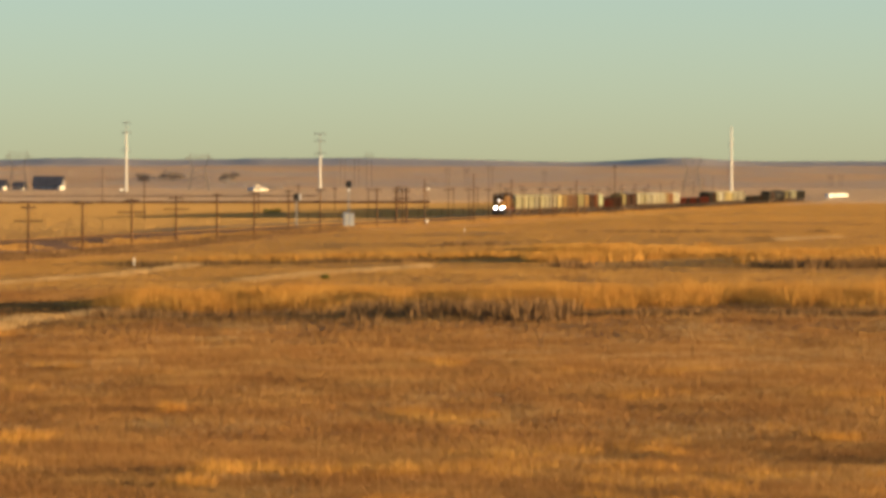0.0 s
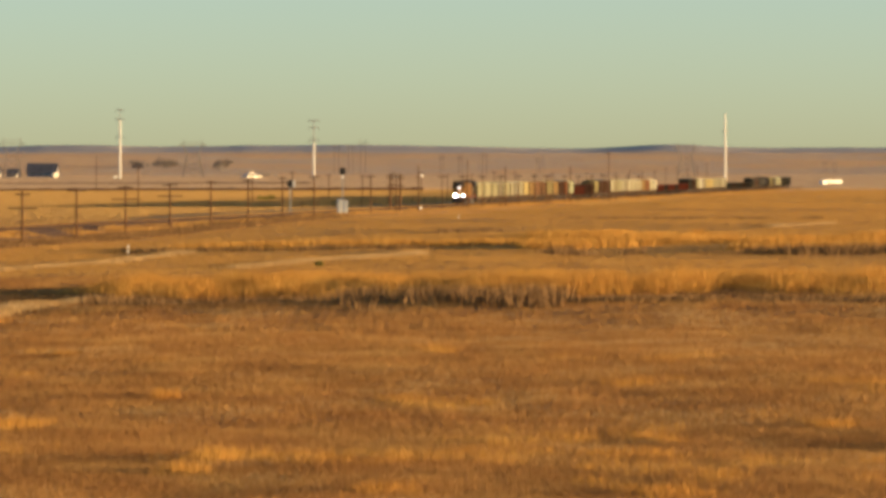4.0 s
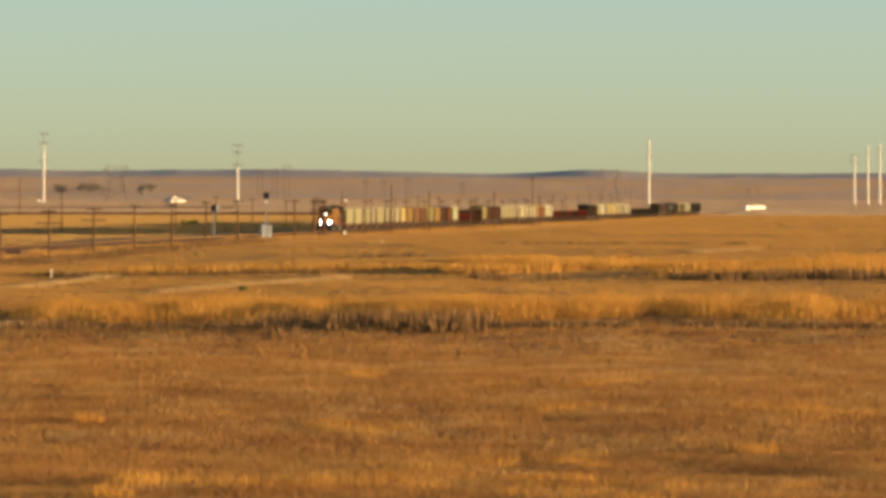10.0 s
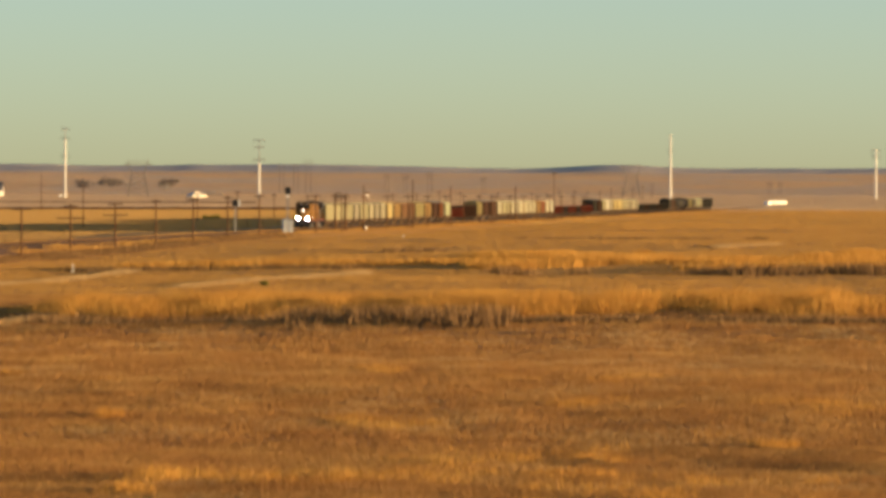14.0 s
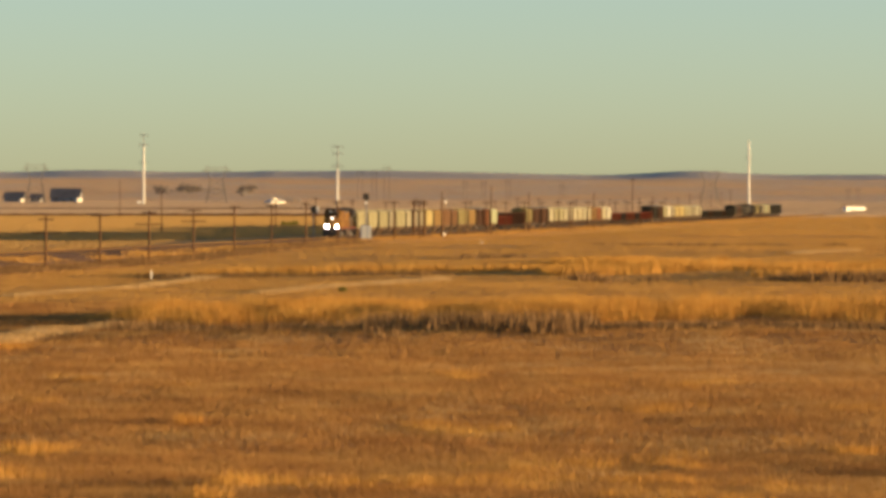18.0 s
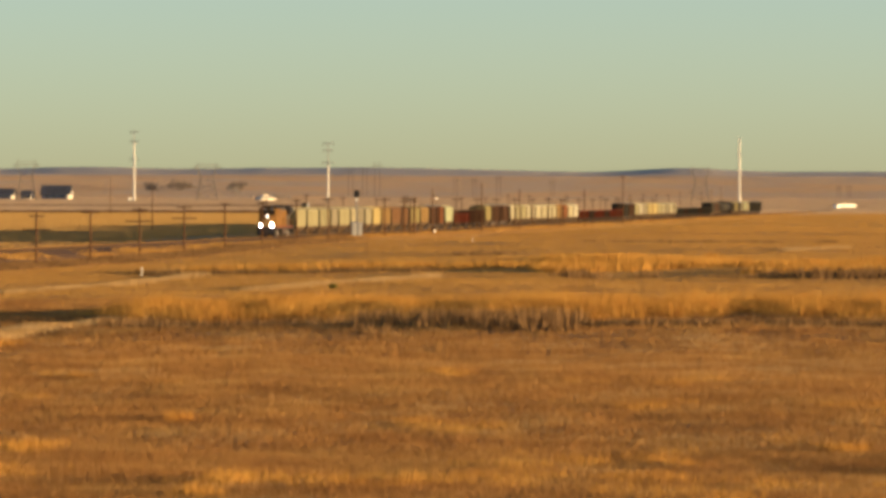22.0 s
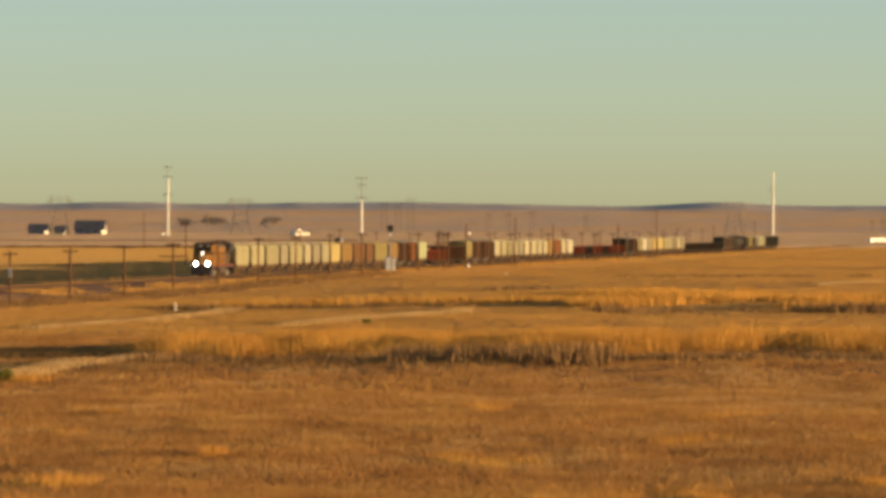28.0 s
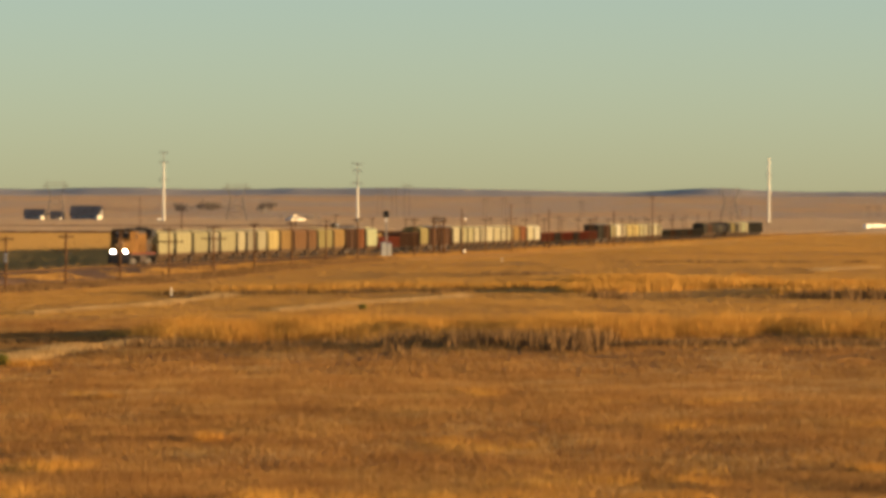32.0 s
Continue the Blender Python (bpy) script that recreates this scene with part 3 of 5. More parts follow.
def gondola(length, paint, height=2.7, word="low"):
    """A low open wagon with ribbed sides."""
    mat, half = PAINTS[paint], (length - 1.3) / 2
    car = thing("gondola_wagon", WORDS[paint] + " " + word + " open gondola wagon with ribbed sides", "gondola wagon", group="freight wagons of the train")
    part("floor_pan", kept(("floor_pan", length), lambda: Shape().box(-half, half, -1.5, 1.5, 0.95, 1.15), M_TRUCK), M_TRUCK, car)
    for s in (1, -1):
        part("side_panel", kept(("side_panel", length, paint, height), lambda: Shape().box(-half, half, 1.42, 1.5, 1.15, height).box(-half, half, 1.38, 1.58, height, height + 0.1), mat), mat, car).matrix_basis = pose(0, 0, 0, 0, 0, 0 if s > 0 else 180)
        part("end_panel", kept(("end_panel", paint, height), lambda: Shape().box(-0.08, 0, -1.42, 1.42, 1.15, height), mat), mat, car).matrix_basis = pose(s * half, 0, 0, 0, 0, 0 if s > 0 else 180)
    n = round(2 * half / 1.25)
    for k in range(n + 1):
        for s in (1, -1):
            x = -half + 0.07 + (2 * half - 0.14) * k / n
            part("side_rib", kept(("side_rib", "g", paint, height), lambda: Shape().box(-0.06, 0.06, 1.5, 1.6, 1.0, height), mat), mat, car).matrix_basis = pose(x, 0, 0, 0, 0, 0 if s > 0 else 180)
    for x in (half - 1.7, -half + 1.7):
        add_truck(car, x)
    add_coupler(car, half, 1)
    add_coupler(car, -half, -1)
    return car


def tank_car(length, paint):
    mat, half = PAINTS[paint], (length - 1.3) / 2
    car = thing("tank_car", WORDS[paint] + " cylindrical tank wagon with a top fitting", "tank wagon", group="freight wagons of the train")

    def shell():
        rings = []
        for x, r in ((-half + 0.25, 0.5), (-half + 0.35, 1.0), (-half + 0.6, 1.35), (-half + 1.0, 1.5), (half - 1.0, 1.5), (half - 0.6, 1.35), (half - 0.35, 1.0), (half - 0.25, 0.5)):
            rings.append([(x, r * math.cos(2 * math.pi * i / 20), 2.75 + r * math.sin(2 * math.pi * i / 20)) for i in range(20)])
        return Shape().loft(rings)
    part("tank", kept(("tank", length, paint), shell, mat, True), mat, car)
    part("dome", kept(("dome", paint), lambda: Shape().tube((0, 0, 4.1), (0, 0, 4.65), 0.55, sides=14), mat), mat, car)
    part("walkway", kept(("walkway",), lambda: Shape().box(-1.1, 1.1, -0.9, 0.9, 4.2, 4.26).box(-1.1, -1.06, -0.9, -0.86, 4.26, 5.0).box(1.06, 1.1, -0.9, -0.86, 4.26, 5.0).box(-1.1, -1.06, 0.86, 0.9, 4.26, 5.0).box(1.06, 1.1, 0.86, 0.9, 4.26, 5.0).box(-1.1, 1.1, 0.86, 0.9, 4.96, 5.0).box(-1.1, 1.1, -0.9, -0.86, 4.96, 5.0), M_TRUCK), M_TRUCK, car)
    part("sill", kept(("sill", "t", length), lambda: Shape().box(-half, half, -0.35, 0.35, 0.8, 1.2).box(-half, -half + 1.6, -1.4, 1.4, 1.1, 1.2).box(half - 1.6, half, -1.4, 1.4, 1.1, 1.2), M_TRUCK), M_TRUCK, car)
    for x in (-half + 1.7, half - 1.7):
        part("saddle", kept(("saddle",), lambda: Shape().box(-0.3, 0.3, -1.1, 1.1, 1.2, 1.75), M_TRUCK), M_TRUCK, car, at=(x, 0, 0))
        add_truck(car, x)
    add_coupler(car, half, 1)
    add_coupler(car, -half, -1)
    return car


def locomotive():
    """A six-axle diesel road locomotive, wide nose forward (+x); origin under its front coupler."""
    loco = thing("locomotive", "yellow-orange and grey diesel locomotive with headlights lit", "locomotive")
    part("frame", Shape().box(-21.6, -0.55, -1.45, 1.45, 1.25, 1.6).box(-21.7, -21.4, -1.5, 1.5, 0.5, 1.6), M_LOCOGREY, loco)
    part("pilot", Shape().loft([[(-0.5, -1.5, 0.25), (-0.5, 1.5, 0.25), (-0.5, 1.5, 1.6), (-0.5, -1.5, 1.6)], [(-0.2, -1.2, 0.3), (-0.2, 1.2, 0.3), (-0.25, 1.45, 1.55), (-0.25, -1.45, 1.55)]]), M_LOCOGREY, loco, "dark snowplough pilot")
    plan = [(-3.0, -1.42), (-1.9, -1.42), (-0.95, -0.42), (-0.95, 0.42), (-1.9, 1.42), (-3.0, 1.42)]
    top = [(-3.0, -1.36), (-2.3, -1.34), (-1.6, -0.4), (-1.6, 0.4), (-2.3, 1.34), (-3.0, 1.36)]
    nose = part("nose", Shape().loft([[(q, y, 1.6) for q, y in plan], [(q - 0.04, y * 0.99, 2.85) for q, y in plan], [(q, y, 3.3) for q, y in top]]), M_LOCO, loco, "faceted yellow nose")
    part("nose_door", Shape().box(-1.0, -0.94, -0.36, 0.36, 1.7, 2.75), M_LOCO, nose)
    part("anticlimber", Shape().box(-0.75, -0.2, -1.3, 1.3, 1.5, 1.6), M_LOCOGREY, loco)
    for y in (-0.5, 0.5):
        part("number_board", Shape().box(-2.78, -2.66, y - 0.26, y + 0.26, 4.14, 4.3), M_CREAM, loco, "pale blank number board")
    part("visor", Shape().box(-2.8, -2.4, -0.9, 0.9, 4.36, 4.42), M_LOCOGREY, loco)
    cab = part("cab", Shape().loft([[(-5.6, -1.56, 1.6), (-5.6, 1.56, 1.6), (-5.6, 1.56, 4.3), (-5.6, 1.0, 4.62), (-5.6, -1.0, 4.62), (-5.6, -1.56, 4.3)],
                                    [(-3.4, -1.56, 1.6), (-3.4, 1.56, 1.6), (-3.4, 1.56, 4.3), (-3.4, 1.0, 4.62), (-3.4, -1.0, 4.62), (-3.4, -1.56, 4.3)],
                                    [(-2.6, -1.0, 1.6), (-2.6, 1.0, 1.6), (-2.75, 1.0, 4.2), (-2.75, 0.8, 4.5), (-2.75, -0.8, 4.5), (-2.75, -1.0, 4.2)]]), M_LOCO, loco)
    for y in (-0.48, 0.48):
        part("windshield", Shape().box(-2.74, -2.62, y - 0.4, y + 0.4, 3.55, 4.05), M_GLASS, cab)
    for s in (1, -1):
        part("side_window", Shape().box(-4.9, -3.5, 1.55 * s - 0.03, 1.55 * s + 0.03, 3.3, 4.0), M_GLASS, cab)
    part("cab_roof", Shape().prism([(1.58, 4.3), (1.02, 4.66), (-1.02, 4.66), (-1.58, 4.3), (-1.0, 4.55), (1.0, 4.55)], -5.7, -2.5), M_LOCOGREY, loco, "dark grey cab roof")
    part("engine_hood", Shape().prism([(0.95, 1.6), (0.95, 4.15), (0.7, 4.4), (-0.7, 4.4), (-0.95, 4.15), (-0.95, 1.6)], -16.8, -5.62), M_LOCO, loco)
    part("hood_top", Shape().prism([(0.99, 4.0), (0.99, 4.2), (0.72, 4.46), (-0.72, 4.46), (-0.99, 4.2), (-0.99, 4.0)], -16.8, -5.65), M_LOCOGREY, loco, "sooty dark grey hood roof")
    part("radiator_housing", Shape().prism([(0.95, 1.6), (0.97, 3.2), (1.55, 3.7), (1.55, 4.5), (0.9, 4.7), (-0.9, 4.7), (-1.55, 4.5), (-1.55, 3.7), (-0.97, 3.2), (-0.95, 1.6)], -21.0, -16.8), M_LOCOGREY, loco, "flared dark radiator housing")
    for s in (1, -1):
        for k in range(9):
            part("hood_door", kept(("hood_door",), lambda: Shape().box(-0.5, 0.5, 0.95, 0.99, 1.75, 3.6).box(0.38, 0.42, 0.99, 1.03, 2.5, 2.75), M_LOCO), M_LOCO, loco).matrix_basis = pose(-6.6 - 1.15 * k, 0, 0, 0, 0, 0 if s > 0 else 180)
        for k in range(4):
            part("radiator_grille", kept(("radiator_grille",), lambda: Shape().box(-0.42, 0.42, 1.55, 1.6, 3.75, 4.45), M_BLACK), M_BLACK, loco).matrix_basis = pose(-17.4 - 1.0 * k, 0, 0, 0, 0, 0 if s > 0 else 180)
        part("side_stripe", Shape().box(-21.6, -0.8, 1.455 * s - 0.01, 1.455 * s + 0.01, 1.45, 1.58), M_LOCORED, loco, "red sill stripe")
        rail = Shape()
        for k in range(14):
            x = -6.0 - 1.15 * k
            rail.tube((x, 1.42 * s, 1.6), (x, 1.42 * s, 2.65), 0.025, sides=5)
        rail.tube((-6.0, 1.42 * s, 2.65), (-20.95, 1.42 * s, 2.65), 0.025, sides=5)
        part("handrail", rail, M_LOCO, loco, "yellow handrail")
        steps = Shape()
        for z in (0.45, 0.8, 1.15):
            steps.box(-1.0, -0.55, s * 1.15 - 0.3, s * 1.15 + 0.3, z, z + 0.05)
        part("front_steps", steps, M_LOCOGREY, loco)
    part("fuel_tank", Shape().prism([(1.45, 1.2), (1.4, 0.5), (1.0, 0.25), (-1.0, 0.25), (-1.4, 0.5), (-1.45, 1.2)], -13.6, -8.2), M_TRUCK, loco, "dusty fuel tank")
    part("exhaust_stack", Shape().box(-11.4, -10.4, -0.3, 0.3, 4.4, 4.75), M_BLACK, loco)
    part("air_horn", Shape().tube((-7.5, -0.2, 4.7), (-7.0, -0.2, 4.7), 0.05, 0.12).tube((-7.5, 0.2, 4.7), (-7.0, 0.2, 4.7), 0.05, 0.12).box(-7.5, -7.4, -0.3, 0.3, 4.4, 4.7), M_GREYSTEEL, loco)
    for k in range(2):
        part("roof_fan", Shape().tube((-18.0 - 1.7 * k, 0, 4.68), (-18.0 - 1.7 * k, 0, 4.85), 0.7, sides=16), M_LOCOGREY, loco)
    for z in (3.05, 3.3):
        part("headlight", Shape().tube((-1.2, 0, z), (-1.0, 0, z), 0.07, 0.085, 12), M_DIMLIGHT, loco, "lit headlight")
    part("headlight_box", Shape().box(-1.9, -1.2, -0.25, 0.25, 2.9, 3.46), M_LOCO, loco)
    for y in (-0.82, 0.82):
        part("ditch_light", Shape().tube((-0.42, y, 1.78), (-0.12, y, 1.78), 0.15, 0.175, 12), M_LIGHT, loco, "lit ditch light")
        part("ditch_light_bracket", Shape().box(-0.7, -0.4, y - 0.2, y + 0.2, 1.6, 1.98), M_LOCOGREY, loco)
    add_coupler(loco, -0.8, 1)
    add_coupler(loco, -21.2, -1)
    for x in (-4.6, -17.4):
        add_truck(loco, x, 3, 3.9, M_LOCOTRUCK)
    return loco


def tall_gondola(length, paint):
    return gondola(length, paint, 3.4, "tall")


def row_of(kind, paints, lengths):
    return [(kind, p, q) for p, q in zip(paints.split(), lengths)]


H, B, G, K = covered_hopper, boxcar, gondola, tank_car
CONSIST = (
    row_of(H, "tan tan tan grey tan pale grey pale yellow orange brown", (16.1, 16.3, 15.9, 10.7, 17.2, 10.0, 11.0, 11.6, 14.2, 16.0, 16.7))
    + row_of(H, "brown olive orange", (12.2, 20.1, 16.0)) + row_of(B, "cocoa rust", (16.3, 12.2)) + row_of(H, "mint", (16.5,))
    + row_of(G, "red red", (16.5, 16.5)) + row_of(tall_gondola, "cocoa cocoa", (15.8, 15.7)) + row_of(H, "olive", (14.5,)) + row_of(B, "cocoa cocoa", (20.5, 20.5))
    + row_of(H, "cream tan tan cream grey cream pale", (13.5, 13.6, 11.7, 11.8, 11.0, 15.2, 15.3)) + row_of(H, "cream pale", (12.2, 12.3))
    + row_of(H, "orange rust cream white", (15.6, 15.6, 15.5, 15.5)) + row_of(G, "red red dark red red dark red red red", (16.0,) * 9)
    + row_of(B, "dark cocoa", (20.0, 20.0)) + row_of(H, "tan white grey yellow yellow tan pale grey cream grey", (16.0, 16.0, 16.0, 20.0, 20.0, 16.0, 16.0, 16.0, 16.0, 16.0))
    + row_of(G, "dark dark cocoa dark dark dark cocoa dark dark dark", (16.4,) * 10) + row_of(H, "dark cocoa dark", (18.0,) * 3) + row_of(K, "black dark black", (18.0,) * 3) + row_of(H, "dark olive dark", (18.0,) * 3)
    + row_of(H, "grey mint pale", (17.3, 17.3, 17.4)) + row_of(B, "dark dark dark dark", (20.0,) * 4)
)


def build_train():
    """Returns each vehicle with its place behind the nose."""
    made = [(locomotive(), 0.0)]
    s = 21.6
    for kind, paint, length in CONSIST:
        made.append((kind(length, paint), s + length / 2))
        s += length
    return made


TRAIN = build_train()
TURN = math.degrees(math.atan2(-T_DIR.y, -T_DIR.x))


def train_at(t, s):
    q = T_BASE + T_DIR * (s - SPEED * t + SLOWING * t * t / 2)
    return pose(q.x, q.y, RAIL_Z, 0, 0, TURN)


# ---- line-side things ----
def floor_at(x, y):
    return float(land(np.array([x]), np.array([y]))[0])


def telegraph_pole(at, top, arms, turn, label="brown weathered wooden telegraph pole with crossarms", r=0.14):
    x, y = at
    z = floor_at(x, y)
    pole = thing("telegraph_pole", label, "telegraph pole", (x, y, z - 0.3), turn, "telegraph poles along the railway")
    h = top - z + 0.3
    part("post", Shape().tube((0, 0, 0), (0, 0, h), r, r * 0.72, 8), M_POLE, pole)
    for dz, w in arms:
        arm = part("crossarm", Shape().box(-w, w, 0.12, 0.24, h - dz - 0.06, h - dz + 0.07), M_POLE, pole)
        for k in range(6):
            q = -w + 0.15 + (2 * w - 0.3) * k / 5
            part("insulator", kept(("insulator",), lambda: Shape().tube((0, 0, 0), (0, 0, 0.14), 0.05, 0.035, 6), M_INSUL), M_INSUL, arm, at=(q, 0.18, h - dz + 0.07))
        part("arm_brace", Shape().tube((-w * 0.45, 0.1, h - dz - 0.04), (0, 0.14, h - dz - 0.55), 0.02, sides=4).tube((w * 0.45, 0.1, h - dz - 0.04), (0, 0.14, h - dz - 0.55), 0.02, sides=4), M_GREYSTEEL, pole)
    return pole


SKEW = -math.degrees(TRACK_ANGLE)
# evenly spaced along the line; heights of the tops as they stand
ARMS = {0: ((0.45, 0.85), (1.95, 1.6)), 1: ((0.35, 1.1),), 2: ((0.3, 0.9), (1.75, 1.75)), 3: ((0.35, 1.0), (1.75, 1.6)), 4: ((0.25, 0.7),), 5: ((0.35, 0.75),), 6: ((0.3, 0.6),)}
for k in range(-2, 26):
    d = 744.0 * (1 + 0.0525 * k)
    b = 1972.0 - 1922.0 / (1 + 0.0525 * k)
    if k in (8, 11):
        continue
    top = 5.0 + 0.235 * max(-1, min(k, 7)) - 0.02 * max(0, k - 7)
    pole = telegraph_pole(spot(b, d), top, ARMS.get(k, ((0.35, 0.8),)), SKEW + 4 * math.sin(k * 2.3), r=0.14 if k < 11 else 0.1)
    if k == -1:
        base = pole.matrix_basis.translation.z
        for z in (2.15, 2.5, 2.85):
            part("marker_plate", Shape().box(-0.13, 0.17, -0.2, -0.15, z - base - 0.11, z - base + 0.11), M_WHITE, pole, "white reflective marker plate")
for b, top, arms in ((838, 9.2, ()), (905, 8.2, ()), (1020, 8.3, ()), (1088, 12.0, ((0.6, 0.7),)), (978, 6.4, ((0.4, 0.8),))):
    telegraph_pole(beside(b, 8.5), top, arms, SKEW, "tall slim brown wooden utility pole")
telegraph_pole(spot(255, 1330), 8.4, ((0.5, 1.2),), SKEW, "tall slim brown wooden utility pole")
telegraph_pole(spot(181, 2300), 13.0, (), SKEW, "tall slim brown wooden utility pole")


def transformer_frame(at):
    """Two poles joined by crossbars, with pale insulators."""
    x, y = at
    z = floor_at(x, y)
    h = 6.9 - z
    fr = thing("pole_frame", "two brown wooden poles joined by crossbars with pale insulators", "pole frame", (x, y, z - 0.2), SKEW + 4)
    for q in (-0.85, 0.85):
        part("post", Shape().tube((q, 0, 0), (q, 0, h), 0.2, 0.15, 8), M_POLE, fr)
    for dz in (0.3, 0.75, 1.9):
        part("crossbar", Shape().box(-1.5, 1.5, -0.25, -0.12, h - dz - 0.08, h - dz + 0.08), M_POLE, fr)
    for q in (-0.35, 0.1, 0.45):
        part("insulator", Shape().tube((q, -0.18, h - 0.6), (q, -0.18, h - 0.2), 0.1, 0.07, 8), M_WHITE, fr, "white porcelain insulator")


transformer_frame(beside(710, 7.0))


def block_signal(at, top, label, side_box=False, turn=0.0):
    """A railway colour-light signal on a mast, seen from behind its black backplate."""
    x, y = at
    z = floor_at(x, y)
    sg = thing("railway_signal", label, "railway signal", (x, y, z - 0.1), turn)
    h = top - z + 0.1
    part("mast", Shape().tube((0, 0, 0), (0, 0, h - 1.1), 0.09, 0.08, 10), M_GREYSTEEL, sg, "dull grey steel mast")
    part("base", Shape().box(-0.35, 0.35, -0.35, 0.35, 0, 0.45), M_ROCK, sg)
    plate = [(-0.46, -0.05), (0.46, -0.05), (0.46, 0.05), (-0.46, 0.05)]
    rings = [[(px * k, py, zz) for px, py in plate] for zz, k in ((h - 1.15, 0.6), (h - 0.95, 1.0), (h - 0.2, 1.0), (h, 0.6))]
    head = part("signal_head", Shape().loft(rings).box(-0.25, 0.25, -0.3, -0.05, h - 1.0, h - 0.15), M_BLACK, sg, "black square-shouldered backplate")
    for k in range(3):
        part("hood", Shape().tube((0, 0.05, h - 0.27 - 0.3 * k), (0, 0.5, h - 0.29 - 0.3 * k), 0.14, 0.13, 10), M_BLACK, head)
    if side_box:
        # white box added to stand for the bright lit side of the head
        part("white_box", Shape().box(0.48, 0.82, -0.2, 0.2, h - 1.05, h - 0.1), M_WHITE, sg, "white box on the signal")
        part("bracket", Shape().box(0.0, 0.6, -0.06, 0.06, h - 1.2, h - 1.05), M_GREYSTEEL, sg)
    else:
        part("white_box", Shape().box(-0.2, 0.2, -0.2, 0.2, h - 1.75, h - 1.25), M_WHITE, sg, "white box on the signal")
    lad = Shape().box(-0.22, -0.17, 0.25, 0.3, 0.3, h - 1.2).box(0.17, 0.22, 0.25, 0.3, 0.3, h - 1.2)
    for k in range(int((h - 1.6) / 0.35)):
        lad.box(-0.2, 0.2, 0.26, 0.29, 0.5 + 0.35 * k, 0.53 + 0.35 * k)
    part("ladder", lad, M_GREYSTEEL, sg)


block_signal(beside(617, 5.0), 7.75, "black-headed railway signal on a grey mast beside the track")
block_signal(beside(524, -5.5), 5.7, "short black-headed railway signal with a white box for its lit side", True)


def cabinet(at, w, h, label):
    x, y = at
    z = floor_at(x, y)
    cb = thing("signal_cabinet", label, "signal cabinet", (x, y, z), SKEW + 14)
    part("body", Shape().box(-w / 2, w / 2, -0.6, 0.6, 0.12, h), M_SILVER, cb)
    part("roof", Shape().prism([(-0.7, h), (0, h + 0.16), (0.7, h)], -w / 2 - 0.1, w / 2 + 0.1), M_SILVER, cb)
    part("plinth", Shape().box(-w / 2 - 0.05, w / 2 + 0.05, -0.65, 0.65, -0.2, 0.12), M_ROCK, cb)
    for q in (-w / 4, w / 4):
        part("door", Shape().box(q - w / 4 + 0.04, q + w / 4 - 0.04, -0.64, -0.6, 0.2, h - 0.1).box(q + 0.1, q + 0.14, -0.68, -0.64, 0.9, 1.1), M_SILVER, cb)


cabinet(beside(612, 6.2), 0.68, 2.1, "silver metal signal cabinet on a concrete plinth")
cabinet(beside(622, 6.4), 0.62, 1.95, "narrow silver metal signal cabinet beside a signal mast")


def marker_mast(at):
    x, y = at
    z = floor_at(x, y)
    mk = thing("crossing_mast", "brown wooden post with a white lamp and a white base", "crossing mast", (x, y, z - 0.1), 45)
    part("post", Shape().tube((0, 0, 0), (0, 0, 8.2 - z), 0.14, 0.1, 8), M_POLE, mk)
    part("crossarm", Shape().box(-0.5, 0.8, -0.06, 0.06, 6.2 - z, 6.35 - z), M_POLE, mk)
    part("lamp", Shape().tube((0.6, -0.1, 6.5 - z), (0.6, -0.35, 6.5 - z), 0.17, 0.19, 12), M_WHITE, mk, "white round lamp housing")
    part("base_box", Shape().box(0.1, 0.36, -0.46, -0.2, 0.3, 0.8), M_WHITE, mk, "white painted base box")
    part("base_post", Shape().box(0.15, 0.3, -0.35, -0.25, 0, 0.3), M_POLE, mk)


marker_mast(beside(751, 7.5))


def stake(at, h, label):
    x, y = at
    z = floor_at(x, y)
    st = thing("marker_stake", label, "marker stake", (x, y, z - 0.2), 52)
    part("post", Shape().box(-0.03, 0.03, -0.028, 0.028, 0, h + 0.2), M_WHITE, st)
    part("cap", Shape().loft([[(-0.07, -0.06, h + 0.2), (0.07, -0.06, h + 0.2), (0.07, 0.06, h + 0.2), (-0.07, 0.06, h + 0.2)], [(-0.02, -0.02, h + 0.3), (0.02, -0.02, h + 0.3), (0.02, 0.02, h + 0.3), (-0.02, 0.02, h + 0.3)]]), M_WHITE, st)


stake(spot(237, 628), 0.78, "white wooden marker stake in dry grass")
stake(spot(822, 1010), 0.5, "small white marker stake in dry grass")

# fence posts beyond the line
def fence_post(x, y, h):
    z = floor_at(x, y)
    ps = thing("fence_post", "thin dark wooden fence post in the far field", "fence post", (x, y, z - 0.2), 0, "fence posts of the far field")
    part("post", Shape().tube((0, 0, 0), (0, 0, h + 0.2), 0.09, 0.07, 6), M_POLE, ps)


rnd = random.Random(5)
for k in range(60):
    q = T_BASE + T_DIR * (-120 + 26 * k) + T_SIDE * -26
    fence_post(q.x, q.y, 1.5)


